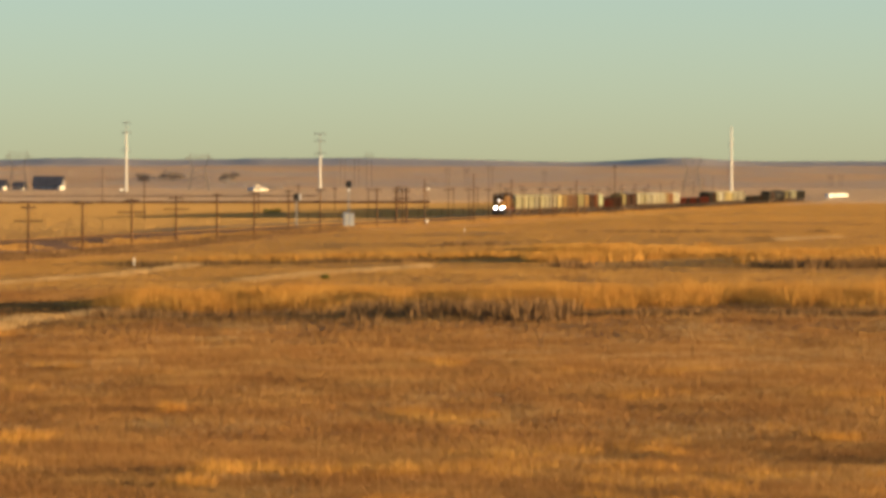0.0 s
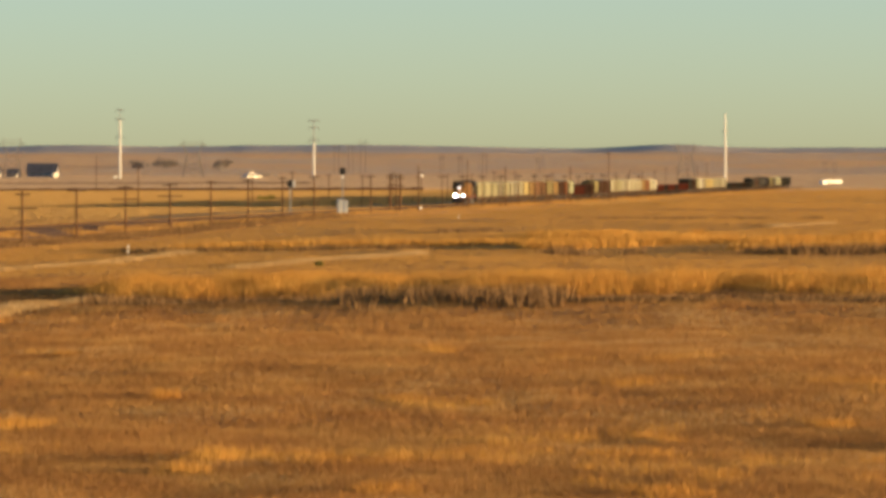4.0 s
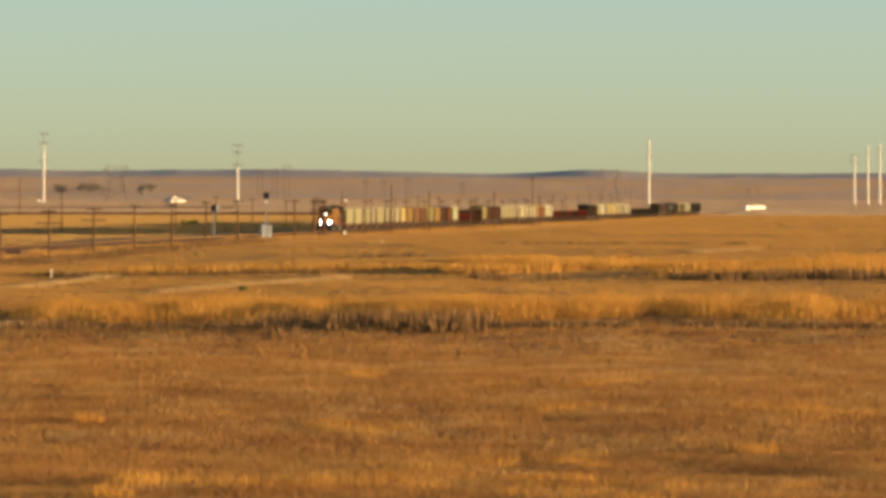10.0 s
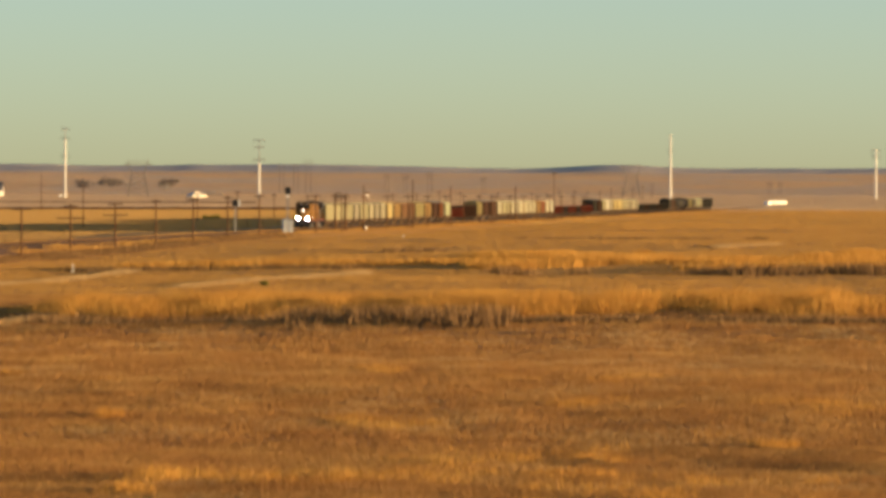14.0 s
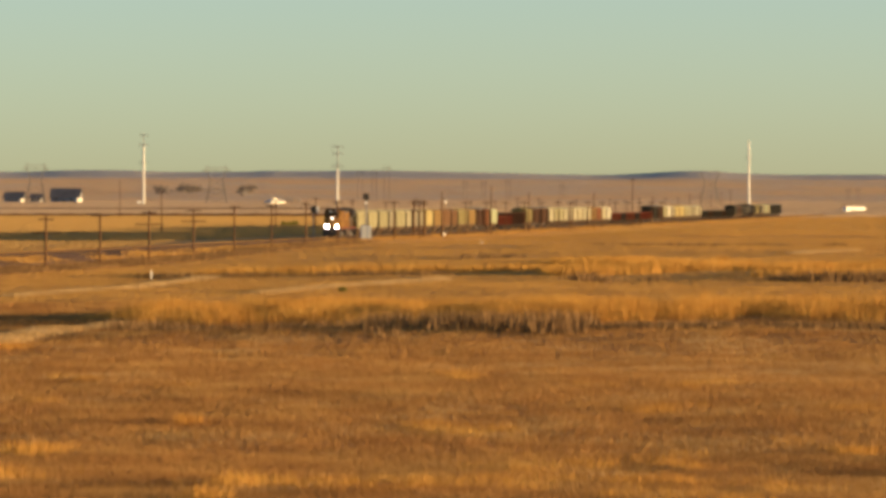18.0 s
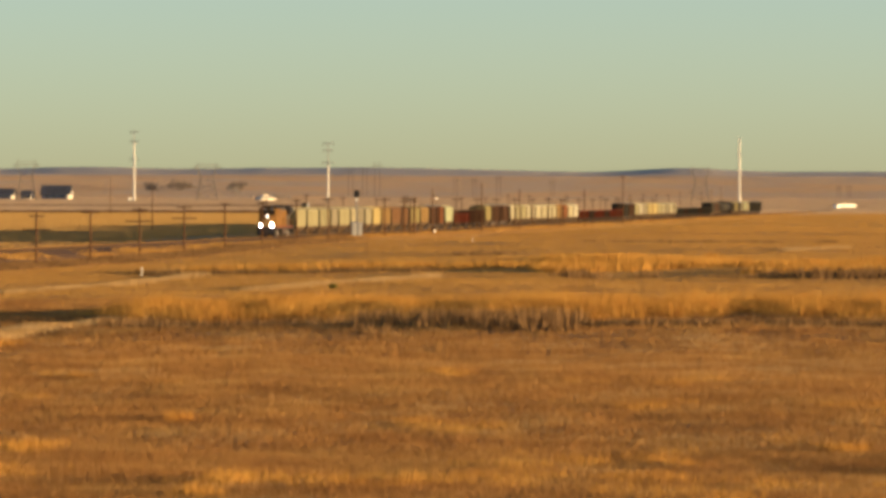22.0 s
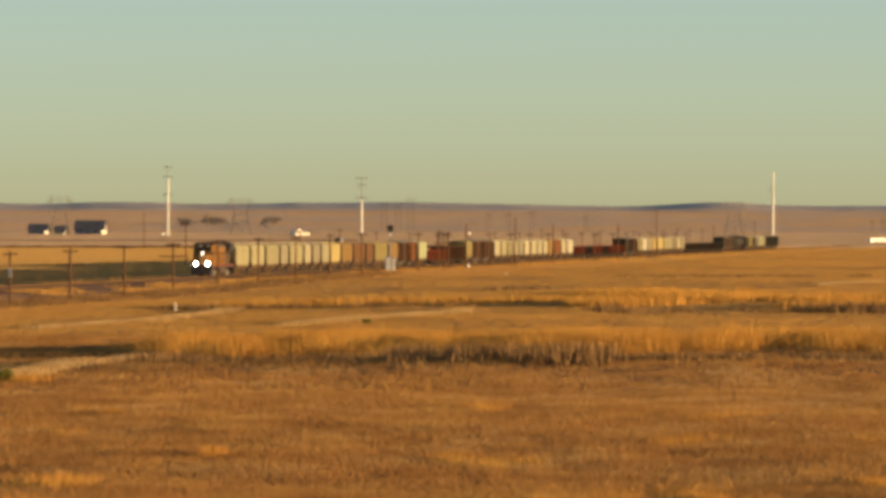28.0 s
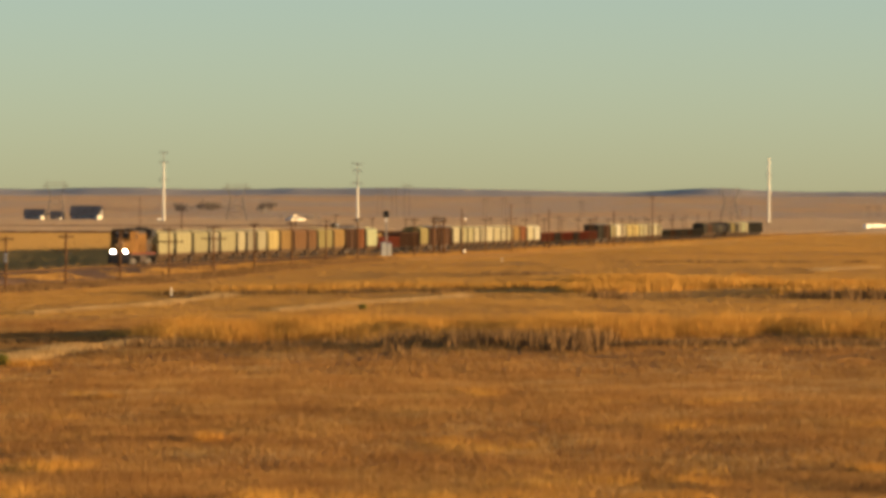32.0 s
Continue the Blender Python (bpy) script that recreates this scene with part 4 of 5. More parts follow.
# ---- far things ----
def power_pylon(b, d, top_z, arms, white=1.0):
    """A tapered steel monopole with crossarms."""
    x, y = spot(b, d)
    z = floor_at(x, y)
    py = thing("power_pylon", "tall pale steel monopole pylon on the plain", "power pylon", (x, y, z - 0.5), 0, "monopole pylons")
    h = top_z - z + 0.5
    part("shaft", Shape().tube((0, 0, 0), (0, 0, h * white), 0.62, 0.72 - 0.34 * white, 12), M_STEEL, py)
    if white < 0.99:
        part("upper_shaft", Shape().tube((0, 0, h * white), (0, 0, h), 0.5 - 0.34 * white, 0.14, 12), M_GREYSTEEL, py, "dull grey upper shaft")
    for fz, w in arms:
        part("crossarm", Shape().loft([[(0, -0.2, h * fz - 0.3), (0, 0.2, h * fz - 0.3), (0, 0.2, h * fz + 0.3), (0, -0.2, h * fz + 0.3)], [(w, -0.08, h * fz + 0.5), (w, 0.08, h * fz + 0.5), (w, 0.08, h * fz + 0.7), (w, -0.08, h * fz + 0.7)]])
             .loft([[(0, -0.2, h * fz - 0.3), (0, 0.2, h * fz - 0.3), (0, 0.2, h * fz + 0.3), (0, -0.2, h * fz + 0.3)], [(-w, -0.08, h * fz + 0.5), (-w, 0.08, h * fz + 0.5), (-w, 0.08, h * fz + 0.7), (-w, -0.08, h * fz + 0.7)]]), M_GREYSTEEL, py, "dull grey crossarm")
        for s in (-1, 1):
            part("insulator_string", Shape().tube((s * w * 0.95, 0, h * fz + 0.5), (s * w * 0.95, 0, h * fz - 1.0), 0.09, sides=6), M_INSUL, py)
    part("footing", Shape().tube((0, 0, 0), (0, 0, 0.8), 1.3, sides=12), M_ROCK, py)


PD = 3300.0
UP = PD / LENS
power_pylon(223, PD, 7 + 112 * UP, ((0.985, 2.0), (0.85, 2.2), (0.6, 2.2)), 0.84)
power_pylon(566, PD, 7 + 92 * UP, ((0.985, 2.8), (0.87, 2.4), (0.66, 2.8)), 0.62)
power_pylon(1294, PD, 7 + 103 * UP, ((0.74, 1.3),))
power_pylon(1658, PD, 7 + 77 * UP, ((0.97, 2.2), (0.85, 2.2)))
power_pylon(1682, PD, 7 + 92 * UP, ((0.9, 1.0),))
power_pylon(1703, PD, 7 + 95 * UP, ((0.9, 1.0),))


M_TOWER = material("weathered_tower_steel", (0.15, 0.125, 0.105), 0.8, 0.1, vary=0.15)
M_FARPOLE = material("silvered_far_timber", (0.14, 0.11, 0.09), 0.9, vary=0.2)


def lattice_tower(b, d, top_z, width):
    """A twin-leg lattice tower with a wide beam."""
    x, y = spot(b, d)
    z = floor_at(x, y)
    tw = thing("lattice_tower", "far grey steel lattice transmission tower", "transmission tower", (x, y, z - 0.5), 12, "lattice towers on the upland")
    h, w = top_z - z + 0.5, width / 2
    g = min(1.0, width / 15)
    for s in (-1, 1):
        for q in (-0.8, 0.8):
            part("leg", Shape().tube((s * w * 0.75, q * 1.6, 0), (s * w * 0.42, q, h * 0.62), 0.21 * g, sides=4)
                 .tube((s * w * 0.42, q, h * 0.62), (s * w * 0.7, q, h * 0.86), 0.18 * g, sides=4), M_TOWER, tw)
    for k in range(4):
        za, zb = h * 0.62 * k / 4, h * 0.62 * (k + 1) / 4
        wa, wb = w * (0.75 - 0.33 * k / 4), w * (0.75 - 0.33 * (k + 1) / 4)
        for q in (-1, 1):
            part("brace", Shape().tube((-wa * q, 0, za), (wb * q, 0, zb), 0.11 * g, sides=4), M_TOWER, tw)
    part("beam", Shape().box(-w, w, -0.5, 0.5, h * 0.86, h * 0.86 + 0.3 * g).box(-w * 0.8, w * 0.8, -0.4, 0.4, h * 0.93, h * 0.93 + 0.2), M_TOWER, tw)
    for s in (-0.7, 0.7):
        part("peak", Shape().tube((s * w, 0, h * 0.86), (s * w * 0.9, 0, h), 0.2, 0.08, 4), M_TOWER, tw)
    for s in (-0.9, 0, 0.9):
        part("insulator_string", Shape().tube((s * w, 0, h * 0.86), (s * w, 0, h * 0.79), 0.15, sides=5), M_INSUL, tw)


LD = 3420.0
UL = LD / LENS
for b, v, w in ((32, 62, 46), (352, 58, 50), (1225, 52, 44)):
    lattice_tower(b, LD, 7 + v * UL, w * UL)


def h_frame(b, d, top_z, width):
    """Two slim poles with a long crossbeam and a brace."""
    x, y = spot(b, d)
    z = floor_at(x, y)
    hf = thing("h_frame_pylon", "far weathered wooden H-frame pylon on the upland", "power pylon", (x, y, z - 0.5), 10, "H-frame pylons on the upland")
    h, w = top_z - z + 0.5, width / 2
    for q in (-w * 0.5, w * 0.5):
        part("post", Shape().tube((q, 0, 0), (q, 0, h), 0.14, 0.1, 8), M_FARPOLE, hf)
    part("crossbeam", Shape().box(-w, w, -0.3, -0.1, h * 0.9 - 0.15, h * 0.9 + 0.05), M_FARPOLE, hf)
    part("brace", Shape().tube((-w * 0.5, 0, h * 0.6), (w * 0.5, 0, h * 0.85), 0.05, sides=4).tube((w * 0.5, 0, h * 0.6), (-w * 0.5, 0, h * 0.85), 0.05, sides=4), M_FARPOLE, hf)
    for q in (-0.92, 0, 0.92):
        part("insulator_string", Shape().tube((q * w, -0.2, h * 0.89), (q * w, -0.2, h * 0.89 - 1.4), 0.06, sides=6), M_INSUL, hf)


for b, v, w in ((606, 50, 16), (631, 51, 16), (653, 59, 18), (792, 32, 12), (825, 32, 12), (868, 36, 14), (963, 27, 11), (1470, 19, 11), (1488, 19, 11)):
    h_frame(b, 3650.0, 7 + v * 3650 / LENS, w * 3650 / LENS)


def farm_building(b0, b1, d, wall_h, roof_h, label, name="farm_building", porch=0.0):
    """A gabled building: ridge across the view, a small annex at its sunny end."""
    x0, x1 = spot(b0, d)[0], spot(b1, d)[0]
    xc, w = (x0 + x1) / 2, (x1 - x0)
    z = floor_at(xc, d)
    hs = thing(name, label, "building", (xc, d, z - 0.2), -9)
    hw, dp = w / 2, 3.2
    part("wall", Shape().prism([(-dp, 0), (dp, 0), (dp, wall_h), (0, wall_h + roof_h - 0.1), (-dp, wall_h)], -hw, hw), M_BOARD, hs)
    for s in (-1, 1):
        part("roof", Shape().prism([(s * (dp + 0.5), wall_h - 0.1), (s * (dp + 0.5), wall_h + 0.1), (0, wall_h + roof_h + 0.12), (0, wall_h + roof_h - 0.08)], -hw - 0.5, hw + 0.4), M_ROOF, hs)
    for q in (-0.6, -0.1, 0.4):
        win = part("window", Shape().box(q * hw - 0.5, q * hw + 0.5, -dp - 0.03, -dp + 0.05, wall_h * 0.35, wall_h * 0.8), M_GLASS, hs)
        part("frame", Shape().box(q * hw - 0.6, q * hw + 0.6, -dp - 0.05, -dp - 0.02, wall_h * 0.8, wall_h * 0.86), M_WHITE, win)
        part("sill", Shape().box(q * hw - 0.6, q * hw + 0.6, -dp - 0.05, -dp - 0.02, wall_h * 0.29, wall_h * 0.35), M_WHITE, win)
    part("door", Shape().box(hw * 0.62, hw * 0.62 + 1.0, -dp - 0.04, -dp + 0.05, 0.2, 2.2), M_POLE, hs)
    if porch:
        part("annex", Shape().prism([(-porch, 0), (porch, 0), (porch, porch * 1.5), (0, porch * 1.8), (-porch, porch * 1.5)], -porch, porch), M_CREAM, hs, "small white sunlit annex").matrix_basis = pose(hw - 0.5, -dp - porch * 0.6, 0, 0, 0, -50)
    return hs


FD = 3450.0
farm_building(60, 113, FD, 2.3, 4.9, "long dark-roofed farmhouse with a small white annex", porch=1.35)
farm_building(-22, 12, FD, 2.2, 3.2, "dark-roofed farm shed with a small white annex", "farm_shed", 1.1)
farm_building(24, 44, FD, 2.2, 2.2, "small dark-roofed wooden farm shed", "farm_shed", 0.6)


def sheet_shed(b0, b1, d, h):
    x0, x1 = spot(b0, d)[0], spot(b1, d)[0]
    xc, hw = (x0 + x1) / 2, (x1 - x0) / 2 / math.cos(radians(38))
    z = floor_at(xc, d)
    sd = thing("machine_shed", "low shed with a pale sunlit metal roof", "shed", (xc, d, z - 0.2), 38)
    part("wall", Shape().box(-hw * 0.92, hw * 0.92, -2.6, 2.6, 0, h * 0.4), M_CREAM, sd)
    part("roof", Shape().loft([[(-hw, -3.2, h * 0.4), (hw, -3.2, h * 0.4), (hw, 3.2, h * 0.4), (-hw, 3.2, h * 0.4)],
                               [(-hw * 0.3, -0.1, h), (hw * 0.25, -0.1, h), (hw * 0.25, 0.1, h), (-hw * 0.3, 0.1, h)]]), M_SHEETROOF, sd)
    part("door", Shape().box(-1.2, 1.2, -2.66, -2.6, 0.1, h * 0.36), M_SILVER, sd)
    part("ridge_vent", Shape().box(-hw * 0.2, hw * 0.15, -0.25, 0.25, h - 0.1, h + 0.25), M_SHEETROOF, sd)


sheet_shed(442, 470, 3400, 2.6)


def trailer(b0, b1, d):
    """A long white trailer home."""
    x0, x1 = spot(b0, d)[0], spot(b1, d)[0]
    xc, hw = (x0 + x1) / 2, (x1 - x0) / 2 / math.cos(radians(40))
    z = floor_at(xc, d)
    tr = thing("white_trailer", "long white trailer shining in the low sun", "trailer", (xc, d, z), 40)
    part("body", Shape().prism([(-1.3, 0.5), (1.3, 0.5), (1.3, 1.75), (1.0, 1.95), (-1.0, 1.95), (-1.3, 1.75)], -hw * 0.55, hw), M_WHITE, tr)
    part("annex", Shape().box(-hw, -hw * 0.6, -1.2, 1.2, 0.0, 1.75), M_WHITE, tr, "white end annex")
    part("skirt", Shape().box(-hw * 0.5, hw * 0.95, -1.1, 1.1, 0.0, 0.5), M_ROOF, tr)
    for q in (-0.3, 0.1, 0.5, 0.8):
        part("window", Shape().box(hw * q - 0.5, hw * q + 0.5, -1.34, -1.28, 1.05, 1.5), M_GLASS, tr)


trailer(1463, 1498, 3000)


def field_bank(d, b0, b1, height, width, label):
    """A low earth bank along the edge of a field, rising a little towards its far end."""
    v, f = [], []
    n = 150
    for k in range(n + 1):
        b = b0 + (b1 - b0) * k / n
        x, y = spot(b, d)
        z = floor_at(x, y)
        h = height * (0.75 + 0.5 * k / n) + 0.1 * height * math.sin(k * 0.9) + 0.08 * height * math.sin(k * 2.1)
        v += [(x, y - width, z - 0.15), (x, y - width * 0.27, z + h), (x, y + width * 0.27, z + h), (x, y + width, z - 0.15)]
    for k in range(n):
        for j in range(3):
            f.append((4 * k + j, 4 * k + 4 + j, 4 * k + 5 + j, 4 * k + 1 + j))
    me = bpy.data.meshes.new("field_bank")
    me.from_pydata(v, [], f)
    me.materials.append(M_BANK)
    tagged(new("field_bank", me), label, "earth bank", kind="structure")


field_bank(2480, -250, 760, 0.85, 3.0, "low brown earth bank along a far stubble field")
field_bank(3060, -250, 560, 0.4, 3.0, "thin brown bank across the pale far field")


def white_tank(b, d):
    x, y = spot(b, d)
    tk = thing("white_tank", "small white fuel tank on legs by a farm", "tank", (x, y, floor_at(x, y)), 30)
    part("shell", Shape().tube((-0.7, 0, 1.3), (0.7, 0, 1.3), 0.5, sides=14), M_WHITE, tk)
    for q in (-0.5, 0.5):
        for s in (-0.3, 0.3):
            part("leg", Shape().box(q - 0.06, q + 0.06, s - 0.06, s + 0.06, -0.2, 1.0), M_GREYSTEEL, tk)


white_tank(215, 3290)

for k in range(24):
    q = T_BASE + T_DIR * (150 + 78 * k) + T_SIDE * -70
    telegraph_pole((q.x, q.y), 6.6 + 0.5 * math.sin(k * 1.7) + floor_at(q.x, q.y), ((0.4, 0.8),), SKEW, "thin brown wooden pole beyond the railway")


# ---- vegetation ----
def blades(cx, cy, height, width, count, spread, rng, lean=0.35):
    """Stems in clumps: one thin triangle each, standing on the ground."""
    n = len(cx)
    k = np.repeat(np.arange(n), count)
    m = len(k)
    bx = cx[k] + rng.normal(0, 1, m) * spread[k]
    by = cy[k] + rng.normal(0, 1, m) * spread[k]
    bz = land(bx, by) - 0.03
    h = height[k] * rng.uniform(0.4, 1.2, m)
    w = width[k] * rng.uniform(0.9, 1.7, m)
    a = rng.uniform(0, np.pi, m)
    la, lm = rng.uniform(0, 2 * np.pi, m), rng.uniform(0, lean, m) * h
    ex, ey = np.cos(a) * w / 2, np.sin(a) * w / 2
    p0 = np.stack([bx - ex, by - ey, bz], 1)
    p1 = np.stack([bx + ex, by + ey, bz], 1)
    p2 = np.stack([bx + np.cos(la) * lm, by + np.sin(la) * lm, bz + h], 1)
    return np.stack([p0, p1, p2], 1).reshape(-1, 3)


def tris_of(v):
    return np.arange(len(v)).reshape(-1, 3)


def quads_of(v):
    return np.arange(len(v)).reshape(-1, 4)


def fan(rng, n, d0, d1, half=0.086):
    """Places spread evenly over the ground between two distances, as far as the sides of the view."""
    d = np.sqrt(rng.uniform(d0 * d0, d1 * d1, n))
    a = rng.uniform(-half, half, n)
    return d * np.sin(a), d * np.cos(a)


def off_track(x, y, near=6.6, beyond=5.5):
    o = along(x, y)[1]
    return (o > near) | (o < -beyond)


def build_grass():
    rng = np.random.default_rng(7)
    parts, mid = [], []
    for d0, d1, n, count, h, w in ((118, 190, 46000, 14, 0.2, 0.012), (190, 300, 46000, 12, 0.22, 0.018), (300, 470, 40000, 10, 0.22, 0.032),
                                   (470, 800, 52000, 10, 0.15, 0.045), (800, 1500, 70000, 9, 0.15, 0.09), (1500, 2700, 40000, 8, 0.2, 0.2)):
        x, y = fan(rng, n, d0, d1)
        ok = (along(x, y)[1] > 7.5) | ((y > 2480) & (along(x, y)[1] < -23)) if d1 > 700 else np.ones(len(x), bool)
        x, y = x[ok], y[ok]
        drift = lattice_noise(x / 7, y / 22, 21) + 0.6 * lattice_noise(x / 2.2, y / 6, 22)
        hh = h * (1 + 0.6 * drift)
        (parts if d1 < 480 else mid).append(blades(x, y, hh.clip(0.05), np.full(len(x), w), count, np.full(len(x), 0.22 * (d0 / 118) ** 0.6), rng, 0.45 if d1 < 320 else 0.85))
    x, y = fan(rng, 90000, 640, 2480)
    ok = (along(x, y)[1] < -25.5) | ((along(x, y)[1] > -17.0) & (along(x, y)[1] < -3.9))
    x, y = x[ok], y[ok]
    v = blades(x, y, np.full(len(x), 0.22), np.full(len(x), 0.14), 10, np.full(len(x), 1.2), rng, 0.4)
    tagged(new("field_stubble", raw_mesh("field_stubble", v, tris_of(v), M_STUBBLE)), "even golden stubble of the field beyond the railway", "stubble", kind="stuff")
    # the same turf round the stand
    r, a = 14 * np.sqrt(rng.uniform(0.002, 1, 12000)), rng.uniform(0, 2 * np.pi, 12000)
    x, y = r * np.cos(a), r * np.sin(a)
    parts.append(blades(x, y, np.full(len(x), 0.14), np.full(len(x), 0.012), 12, np.full(len(x), 0.1), rng, 0.9))
    v = np.concatenate(parts)
    tagged(new("dry_grass", raw_mesh("dry_grass", v, tris_of(v), M_GRASS)), "short dry red-brown prairie grass covering the ground", "grass", kind="stuff")
    v = np.concatenate(mid)
    tagged(new("golden_turf", raw_mesh("golden_turf", v, tris_of(v), M_MIDGRASS)), "short golden turf and stubble on both sides of the railway", "grass", kind="stuff")

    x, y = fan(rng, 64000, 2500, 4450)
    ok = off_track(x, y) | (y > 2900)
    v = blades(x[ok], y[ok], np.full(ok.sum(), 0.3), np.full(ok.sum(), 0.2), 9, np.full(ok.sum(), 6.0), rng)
    tagged(new("far_stubble", raw_mesh("far_stubble", v, tris_of(v), M_HAZEGRASS)), "thin tan stubble on the far fields and upland, greyed with painted haze", "stubble", kind="stuff")

    # tall golden stands: in the draws, along the rail bank, and single tufts close by
    parts = []
    x, y = fan(rng, 30000, 375, 480)
    ok = bump(y + 9 * lattice_noise(x / 14, 0 * x, 11), 408, 20) * (0.8 + 0.9 * lattice_noise(x / 6, y / 18, 31)) * smooth(-27, -13, x) > rng.uniform(0.2, 0.9, len(x))
    parts.append(blades(x[ok], y[ok], 0.95 + 0.9 * lattice_noise(x[ok] / 3, y[ok] / 20, 32) + 0.5 * lattice_noise(x[ok] / 0.9, y[ok] / 5, 37), np.full(ok.sum(), 0.032), 16, np.full(ok.sum(), 0.4), rng, 0.55))
    x, y = fan(rng, 26000, 560, 780)
    ok = ((lattice_noise(x / 20, y / 45, 33) + 0.6 * lattice_noise(x / 6, y / 12, 34)) > 0.1) & (y > np.where(x > 8, 618, 672))
    parts.append(blades(x[ok], y[ok], np.full(ok.sum(), 0.75), np.full(ok.sum(), 0.1), 7, np.full(ok.sum(), 0.5), rng, 0.25))
    x, y = fan(rng, 16000, 122, 300)
    ok = (lattice_noise(x / 5, y / 14, 35) + 0.5 * lattice_noise(x / 1.6, y / 4, 36)) > 0.36
    parts.append(blades(x[ok], y[ok], np.full(ok.sum(), 0.32), np.full(ok.sum(), 0.016), 18, np.full(ok.sum(), 0.2), rng, 0.3))
    for b, d, r, h in ((405, 168, 0.9, 0.42), (330, 160, 0.5, 0.34), (690, 148, 0.7, 0.34), (1200, 146, 0.8, 0.32), (300, 213, 0.35, 0.42), (20, 190, 0.9, 0.4), (1490, 190, 0.6, 0.36),
                       (-60, 172, 1.2, 0.4), (-20, 322, 0.9, 0.4)):
        cx, cy = spot(b, d)
        n = int(70 * r)
        x, y = cx + rng.normal(0, r * 0.6, n), cy + rng.normal(0, r * 1.6, n)
        parts.append(blades(x, y, np.full(n, h), np.full(n, 0.02), 14, np.full(n, 0.15), rng, 0.25))
    v = np.concatenate(parts)
    tagged(new("tall_grass", raw_mesh("tall_grass", v, tris_of(v), M_TALL)), "tall golden dry grass in drifts and tufts", "grass", kind="stuff")

    # pale crests of the low banks
    parts = []
    for line in (((0, 517), (200, 570), (370, 654)), ((430, 517), (600, 570), (750, 616)), ((-60, 330), (60, 362), (190, 389)), ((1380, 880), (1440, 905), (1480, 920))):
        n = 2600
        q = rng.uniform(0, len(line) - 1.001, n)
        k = q.astype(int)
        pts = np.array([spot(*e) for e in line])
        c = pts[k] + (pts[k + 1] - pts[k]) * (q - k)[:, None] + rng.normal(0, 1, (n, 2)) * (0.5, 3.0)
        parts.append(blades(c[:, 0], c[:, 1], np.full(n, 0.28), np.full(n, 0.08), 7, np.full(n, 0.3), rng, 0.5))
    # a straw-coloured drift over the ground before the weeds
    x, y = fan(rng, 26000, 238, 330)
    ok = bump(y, 282 + 10 * lattice_noise(x / 6, 0 * x, 57), 20) * smooth(-3, 6, x) * (0.75 + 1.1 * lattice_noise(x / 2.6, y / 9, 58)) > rng.uniform(0.25, 1.0, len(x))
    parts.append(blades(x[ok], y[ok], np.full(ok.sum(), 0.2), np.full(ok.sum(), 0.02), 10, np.full(ok.sum(), 0.22), rng, 0.8))
    # and in thin streaks over the near ground
    x, y = fan(rng, 26000, 140, 380)
    ok = (lattice_noise(x / 3.2, y / 7, 51) + 0.7 * lattice_noise(x / 1.1, y / 2.6, 52)) > 0.2
    parts.append(blades(x[ok], y[ok], np.full(ok.sum(), 0.2), np.full(ok.sum(), 0.02), 10, np.full(ok.sum(), 0.22), rng, 0.8))
    v = np.concatenate(parts)
    tagged(new("pale_grass", raw_mesh("pale_grass", v, tris_of(v), M_PALE)), "pale straw-coloured grass along low bank crests", "grass", kind="stuff")

    # dark weeds standing in the draws
    parts = []
    for d0, d1, at, wide, h, x0, x1, n, thr in ((325, 395, 356, 20, 1.15, -4.8, 7, 7000, 0.38), (340, 400, 372, 9, 0.75, -19, -4, 5000, 0.3), (372, 410, 390, 5, 0.3, -40, -17, 9000, 0.2),
                                                (330, 380, 352, 8, 0.5, 6, 34, 9000, 0.4), (620, 675, 646, 13, 0.7, -30, -1, 13000, 0.2), (560, 625, 590, 14, 1.15, 27, 60, 17000, 0.05),
                                                (570, 640, 605, 14, 0.85, 10, 28, 7000, 0.4), (820, 880, 850, 12, 0.7, 0, 8, 3000, 0.2), (1000, 1060, 1030, 10, 0.5, 20, 60, 4000, 0.4)):
        x, y = fan(rng, n, d0, d1)
        ok = (x > x0) & (x < x1) & (bump(y + 9 * lattice_noise(x / 14, 0 * x, 11), at, wide) * (0.85 + 1.3 * lattice_noise(x / 2.2, y / 12, 41)) > rng.uniform(thr, 0.9, n))
        parts.append(blades(x[ok], y[ok], np.full(ok.sum(), h), np.full(ok.sum(), 0.09), 9, np.full(ok.sum(), 0.4), rng, 0.5))
    # short brown weeds thinly over the near ground
    x, y = fan(rng, 30000, 118, 260)
    ok = smooth(-6, 9, x * 150 / y) * (1 - smooth(170, 250, y)) * (0.55 + 0.9 * lattice_noise(x / 2.5, y / 5, 55)) > rng.uniform(0.1, 1.0, len(x))
    parts.append(blades(x[ok], y[ok], np.full(ok.sum(), 0.2), np.full(ok.sum(), 0.016), 9, np.full(ok.sum(), 0.2), rng, 0.6))
    # a thin red-brown line of weeds across the near ground
    x, y = fan(rng, 9000, 240, 262)
    ok = bump(y + 3 * lattice_noise(x / 5, 0 * x, 59), 251, 3.5) * smooth(-7, -4, x) * (0.8 + 0.8 * lattice_noise(x / 1.4, y / 9, 60)) > rng.uniform(0.2, 1.0, len(x))
    parts.append(blades(x[ok], y[ok], np.full(ok.sum(), 0.17), np.full(ok.sum(), 0.02), 8, np.full(ok.sum(), 0.25), rng, 0.6))
    s, o = rng.uniform(-1000, 1100, 30000), np.where(rng.uniform(0, 1, 30000) < 0.62, rng.uniform(3.4, 9.5, 30000), rng.uniform(-9.5, -3.6, 30000))
